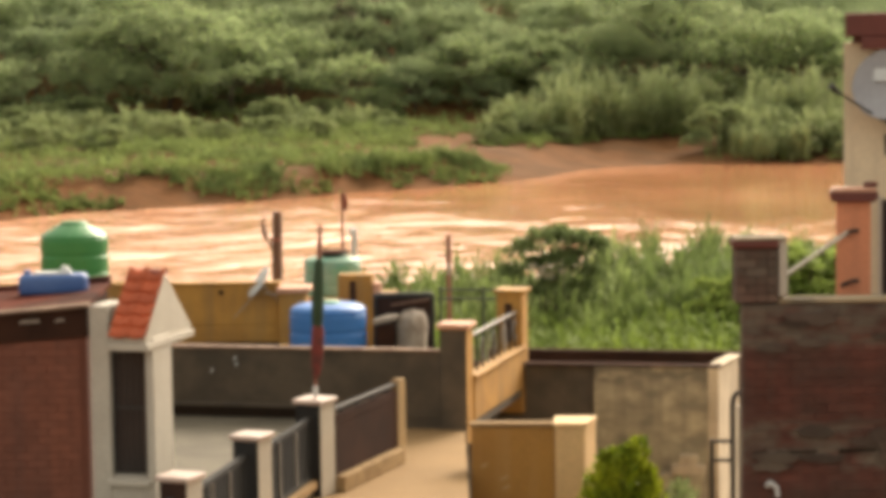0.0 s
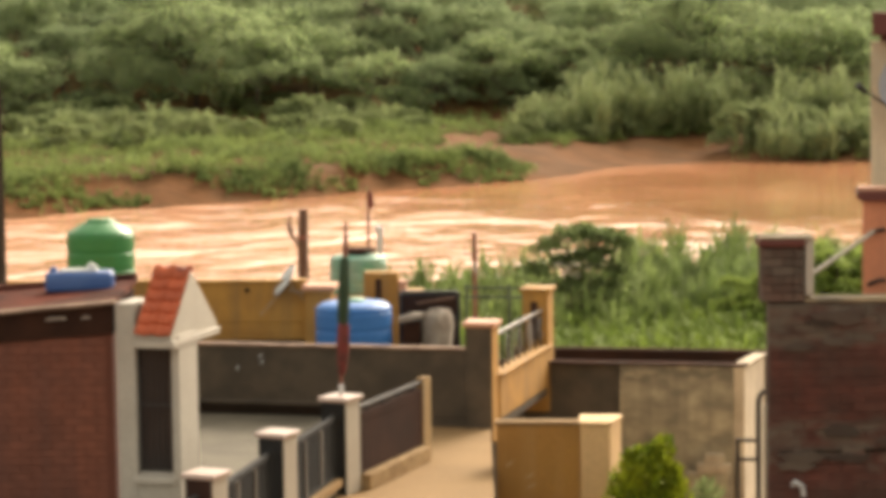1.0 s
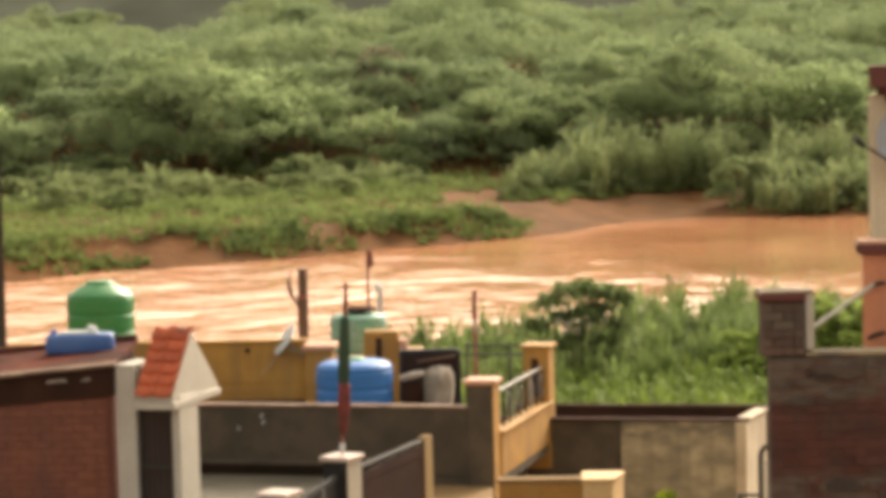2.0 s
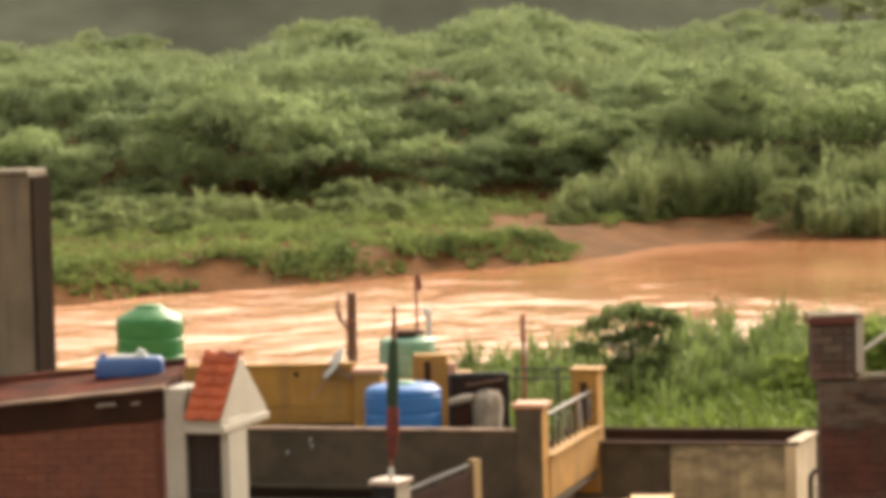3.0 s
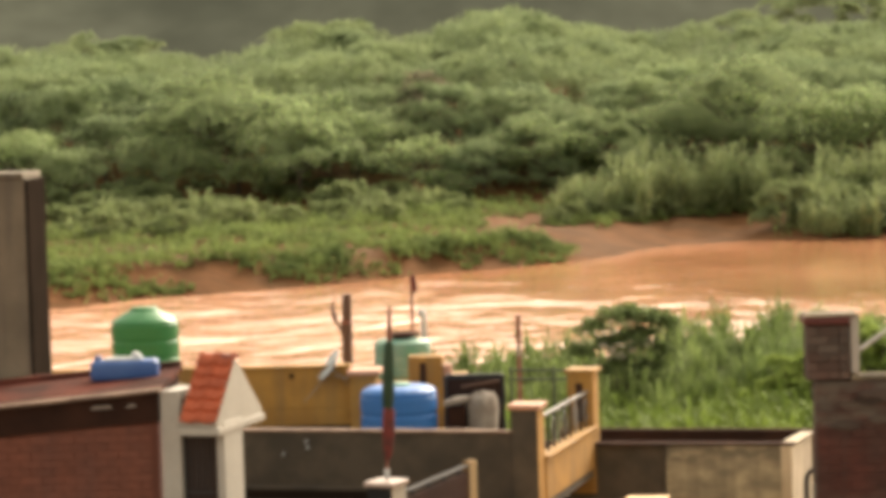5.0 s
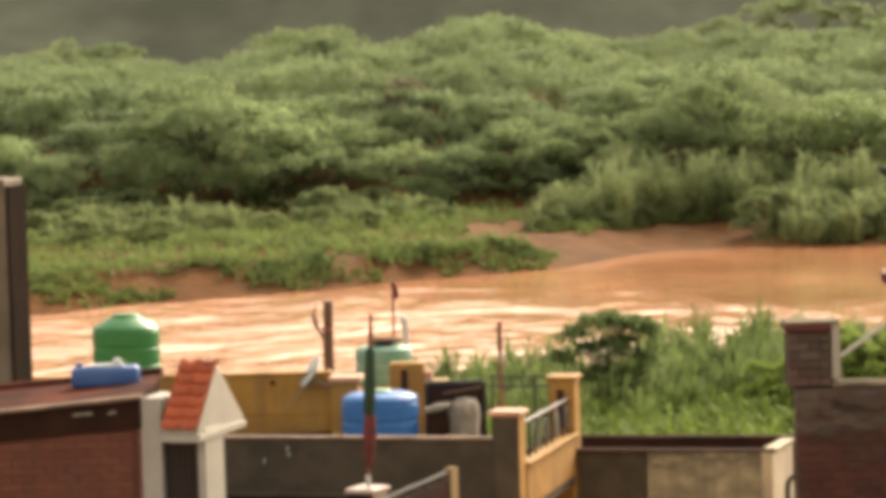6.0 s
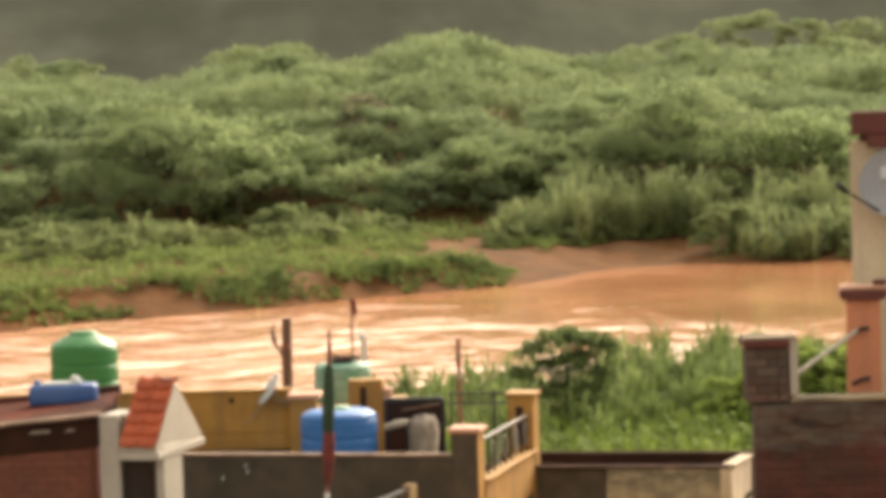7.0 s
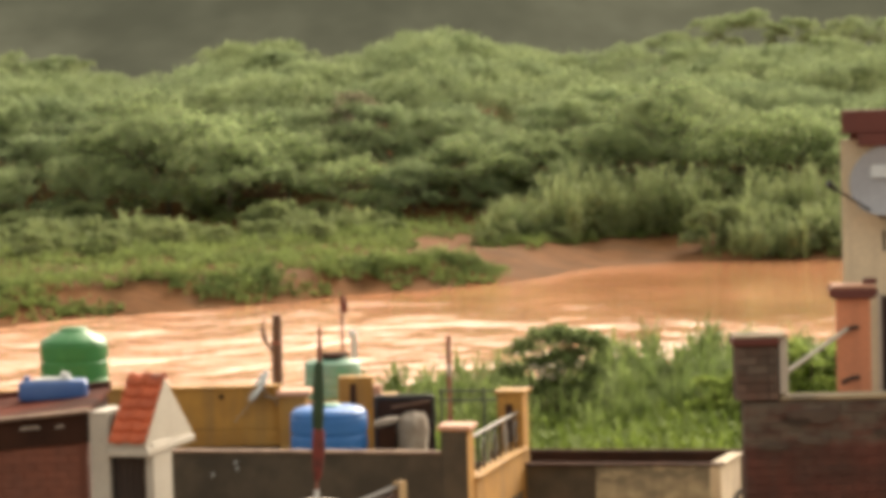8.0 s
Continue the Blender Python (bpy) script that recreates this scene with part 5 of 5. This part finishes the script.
def tanks():
    ribbed_tank("water_tank", -5.97, 40.2, 4.12, 0.54, 1.31, GREEN_PLASTIC, GREEN_PLASTIC, "bright green plastic water tank on the ochre roof", 4, 0.16, True)
    ribbed_tank("water_tank", -1.72, 36.1, 3.36, 0.555, 1.18, BLUE_PLASTIC, TEAL_PLASTIC, "blue plastic water tank with a pale teal lid", 4, 0.11)
    ribbed_tank("water_barrel", -1.80, 39.55, 4.30, 0.45, 0.60, TEAL_PLASTIC, DARK_AND_SHADE, "pale teal plastic barrel with a dark lid", 3, 0.15)
    rim = thing("barrel_lid", -1.78, 39.55, 4.945, 0, "dark flat lid resting on the teal barrel", "lid")
    part("disc", bm_lathe([(0.25, 0.0), (0.26, 0.01), (0.26, 0.045), (0.22, 0.055), (0.02, 0.06)], 32), DAMP_AND_SHADE_BROWN, rim)
    j = thing("plastic_can", -4.38, 27.9, 5.585, 4, "faded blue plastic can lying on the brick house roof", "can")
    part("body", bm_box(-0.38, 0.37, -0.16, 0.16, 0.0, 0.225, 0.05), NAVY_PLASTIC, j, "", True)
    # Pale plate stands in for the highlight along the can's top
    part("top_panel", bm_box(-0.22, 0.20, -0.09, 0.10, 0.22, 0.25, 0.012), PALE_PLASTIC, j, "pale plate for the top highlight")
    part("neck", bm_rod((0.12, 0.02, 0.245), (0.14, 0.02, 0.30), 0.06, 0.05, 14), PALE_PLASTIC, j)
    part("handle", bm_box(-0.33, -0.26, -0.04, 0.04, 0.22, 0.275, 0.015), NAVY_PLASTIC, j)


def roof_clutter():
    b = thing("dark_frame", -0.63, 36.55, 3.36, -6, "dark wooden frame with mesh leaning behind the parapet", "frame")
    part("board", bm_box(-0.42, 0.42, 0.02, 0.05, 0.0, 1.20), BROWN_GRILLE, b)
    for x in (-0.45, 0.40):
        part("stile", bm_box(x, x + 0.05, -0.02, 0.05, 0.0, 1.25, 0.006), BLACK_PLASTIC, b)
    part("head_rail", bm_box(-0.40, 0.40, -0.02, 0.05, 1.19, 1.27, 0.006), BLACK_PLASTIC, b)
    part("middle_rail", bm_box(-0.40, 0.40, -0.015, 0.018, 0.86, 0.90, 0.005), BLACK_PLASTIC, b)
    rng = np.random.default_rng(4)
    s = thing("covered_heap", -0.52, 36.15, 3.36, 0, "pale sacking over an upright load beside a dark crate", "heap")
    bm = bm_lathe([(0.21, 0), (0.22, 0.3), (0.20, 0.55), (0.21, 0.78), (0.19, 0.95), (0.15, 1.02), (0.02, 1.04)], 26, lobes=4, lobe=0.10)
    for v in bm.verts:
        v.co += Vector(rng.normal(size=3)) * 0.02
    part("cover", bm, PALE_CLOTH, s, "", True)
    part("folded_sheet", bm_prism([(-0.55, 0.86), (-0.20, 0.93), (-0.19, 1.0), (-0.36, 0.99), (-0.55, 0.93)], -0.16, 0.02, bevel=0.015), PALE_CLOTH, s)
    part("crate", bm_box(-0.50, -0.24, -0.12, 0.12, 0.0, 0.84, 0.015), DAMP_AND_SHADE_BROWN, s, "dark brown wooden crate")
    part("plank", bm_prism([(-0.30, 1.08), (0.26, 1.16), (0.27, 1.20), (-0.30, 1.12)], 0.22, 0.27, bevel=0.006), WEATHERED_WOOD, s)
    # old post with a side branch
    p = thing("wooden_post", -3.04, 45.0, 0, 0, "dark weathered wooden post with a forked side arm", "post")
    bm = bm_rod((0, 0, 0), (0.0, 0, 4.4), 0.10, 0.095, 12)
    bm_rod((0, 0, 4.4), (0.015, 0, 5.23), 0.095, 0.08, 12, bm)
    part("shaft", bm, WEATHERED_WOOD, p)
    bm = bm_rod((-0.06, -0.03, 4.55), (-0.20, -0.05, 4.78), 0.03, 0.025, 8)
    bm_rod((-0.20, -0.05, 4.78), (-0.25, -0.05, 5.02), 0.05, 0.03, 8, bm)
    bm_rod((-0.25, -0.05, 5.02), (-0.20, -0.05, 5.16), 0.02, 0.012, 6, bm)
    part("side_arm", bm, WEATHERED_WOOD, p)
    part("wire_band", bm_lathe([(0.10, 4.70), (0.104, 4.71), (0.104, 4.75), (0.10, 4.76)], 14), RUST, p)
    f = thing("flag_mast", -1.74, 42.2, 0, 0, "thin rusty mast with a small red rag at its top", "mast")
    part("pole", bm_rod((0, 0, 0), (0, 0, 5.72), 0.03, 0.022, 8), RUST, f)
    bm = bm_prism([(0.0, 5.74), (0.07, 5.70), (0.10, 5.50), (0.05, 5.42), (0.0, 5.46)], -0.02, 0.03, bevel=0.008)
    part("rag", bm, DARK_RED_CLOTH, f)
    v = thing("vent_pipe", -1.56, 42.0, 0, 0, "pale plastic vent pipe above the roofs", "pipe")
    part("pipe", bm_rod((0, 0, 0), (0.02, 0, 5.05), 0.05, 0.05, 10), PALE_PLASTIC, v)
    part("cowl", bm_lathe([(0.05, 5.05), (0.07, 5.06), (0.06, 5.13), (0.01, 5.16)], 12), PALE_PLASTIC, v)
    r = thing("marker_pipe", 0.05, 50.0, 0, 0, "slim red and white pipe with a crosspiece", "pipe")
    part("pipe", bm_rod((0, 0, 0), (0, 0, 4.36), 0.045, 0.045, 10), RUST, r)
    part("white_band", bm_rod((0, 0, 3.55), (0, 0, 3.78), 0.048, 0.048, 10), PALE_CLOTH, r)
    part("crosspiece", bm_rod((-0.22, -0.02, 3.95), (0.0, -0.05, 3.93), 0.02, 0.02, 8), RUST, r)
    u = thing("furled_flag", -1.515, 28.36, 4.307, 0, "furled dark green and red flag tied to a pole", "flag")
    u.rotation_euler = (0, radians(2.6), 0)
    part("pole", bm_rod((0, 0, 0), (0, 0, 1.97), 0.016, 0.02, 8), RUST, u)
    part("collar", bm_rod((0, 0, 0.02), (0, 0, 0.13), 0.03, 0.03, 10), PALE_PLASTIC, u)
    part("green_cloth", bm_lathe([(0.02, 1.60), (0.045, 1.55), (0.055, 1.3), (0.062, 1.0), (0.055, 0.85), (0.04, 0.80)], 20, lobes=4, lobe=0.16), GREEN_CLOTH, u, "", True)
    part("red_cloth", bm_lathe([(0.03, 0.86), (0.065, 0.80), (0.072, 0.6), (0.06, 0.4), (0.045, 0.28), (0.018, 0.22)], 20, lobes=3, lobe=0.2), DARK_RED_CLOTH, u, "", True)
    part("tip_cloth", bm_lathe([(0.02, 1.58), (0.03, 1.62), (0.026, 1.8), (0.01, 1.9)], 12, lobes=3, lobe=0.2), RUST, u, "", True)
    a = thing("roof_antenna", -2.78, 37.35, 4.725, 0, "small pale dish antenna on thin struts at the roof edge", "antenna")
    a.location.y = 37.75
    bm = bm_lathe([(0.001, 0.0), (0.13, 0.016), (0.262, 0.055), (0.266, 0.046), (0.13, 0.004), (0.001, -0.012)], 32)
    d = part("reflector", bm, PALE_PLASTIC, a, "", True)
    d.matrix_local = Matrix.Translation((0.0, -0.28, -0.03)) @ Vector((-0.80, -0.24, 0.56)).to_track_quat("Z", "Y").to_matrix().to_4x4()
    part("strut", bm_rod((-0.02, 0.0, 0.02), (0.0, -0.26, 0.0), 0.014, seg=6), STEEL, a)
    for e in ((0.50, -0.62), (-0.42, -0.55)):
        part("cable", bm_rod((0.02, -0.17, -0.06), (e[0], -0.165, e[1]), 0.008, seg=5), PALE_CLOTH, a)
    part("feed_arm", bm_rod((0.03, -0.30, -0.16), (0.26, -0.36, -0.20), 0.010, seg=6), STEEL, a)
    part("foot", bm_box(-0.08, 0.06, -0.06, 0.08, 0.0, 0.03, 0.006), STEEL, a)
    g = thing("pipe_rail", -0.15, 41.0, 0, -4, "thin grey-green pipe rail beyond the roofs", "rail")
    for z in (4.05, 4.20):
        part("bar", bm_rod((0, 0, z), (1.5, 0, z - 0.02), 0.02, seg=8), GREEN_IRON, g)
    for x in (0.05, 0.75, 1.45):
        part("upright", bm_rod((x, 0, 0), (x, 0, 4.25), 0.025, seg=8), GREEN_IRON, g)


def thuja():
    rng = np.random.default_rng(19)
    t = thing("thuja_tree", 1.93, 28.0, 0, 0, "bushy yellow-green conical thuja between the houses", "tree")
    part("trunk", bm_limbs(rng, 3.0, 0.4, 0.06, 4), BARK, t)
    v, f = plume_leaves(rng, ((-0.28, 0.0, 3.45, 0.22), (-0.17, -0.14, 3.74, 0.21), (-0.02, 0.1, 3.74, 0.22), (0.10, -0.12, 3.82, 0.20), (0.21, 0.08, 3.84, 0.19),
                              (0.31, -0.1, 3.55, 0.19), (-0.05, -0.24, 3.2, 0.24), (0.18, -0.26, 3.1, 0.22), (-0.24, -0.24, 2.9, 0.22), (0.33, -0.2, 2.9, 0.18)), 1300, 0.035)
    new("crown", from_arrays("crown", v, f, LEAF_THUJA)).parent = t
    b = None
    for x, y, k in ((2.76, 29.4, 1.0), (3.22, 28.9, 0.93)):
        m = pose(x, y, 0, 0, 0, 40 * x) @ Matrix.Scale(k, 4)
        if b:
            copy_thing(b, m)
            continue
        b = thing("garden_shrub", 0, 0, 0, 0, "dark green garden shrub in the gap between the houses", "shrub", "shrubs between the houses")
        part("trunk", bm_limbs(rng, 2.4, 0.3, 0.04, 4), BARK, b)
        v, f = plume_leaves(rng, ((0.0, 0.0, 3.12, 0.2), (-0.16, 0.05, 2.9, 0.2), (0.15, 0.0, 2.85, 0.2), (0.02, -0.15, 2.8, 0.2)), 900, 0.04)
        new("crown", from_arrays("crown", v, f, LEAF_SHRUB)).parent = b
        b.matrix_world = m


def plume_leaves(rng, plumes, count, size):
    """Upright flame-shaped plumes (x, y, top, radius) of small scale leaves."""
    vs, fs, base = [], [], 0
    for x, y, top, r in plumes:
        low = 0.5
        u = rng.uniform(0, 1, count) ** 0.8
        z = low + (top - low) * u
        w = r * np.minimum(1.0, (1.02 - u) * 8.0) ** 0.55 * rng.uniform(0.35, 1.12, count) * (1 + 0.18 * np.sin(z * 9 + x * 20))
        a = rng.uniform(0, 2 * math.pi, count)
        pos = np.stack([x + w * np.cos(a), y + w * np.sin(a), z], 1)
        d = np.stack([np.cos(a) * 0.5, np.sin(a) * 0.5, np.full(count, 1.0)], 1) + rng.normal(size=(count, 3)) * 0.35
        d /= np.linalg.norm(d, axis=1)[:, None]
        side = np.cross(d, rng.normal(size=(count, 3)))
        side /= np.linalg.norm(side, axis=1)[:, None]
        k = size * rng.uniform(0.6, 1.4, (count, 1))
        quad = np.stack([pos - d * k * 1.5, pos - side * k * 0.6, pos + d * k * 1.5, pos + side * k * 0.6], 1)
        vs.append(quad.reshape(-1, 3))
        fs.append(np.arange(count * 4).reshape(-1, 4) + base)
        base += count * 4
    return np.concatenate(vs), np.concatenate(fs)


stair_tower()
window_bay()
grey_house()
terrace()
terrace_railing()
ochre_wall()
stained_house()
pipe_gate()
orange_pillar()
cream_house()
yellow_house()
tanks()
roof_clutter()
loose_blocks()
thuja()
brick_house()
brick_wall_right()
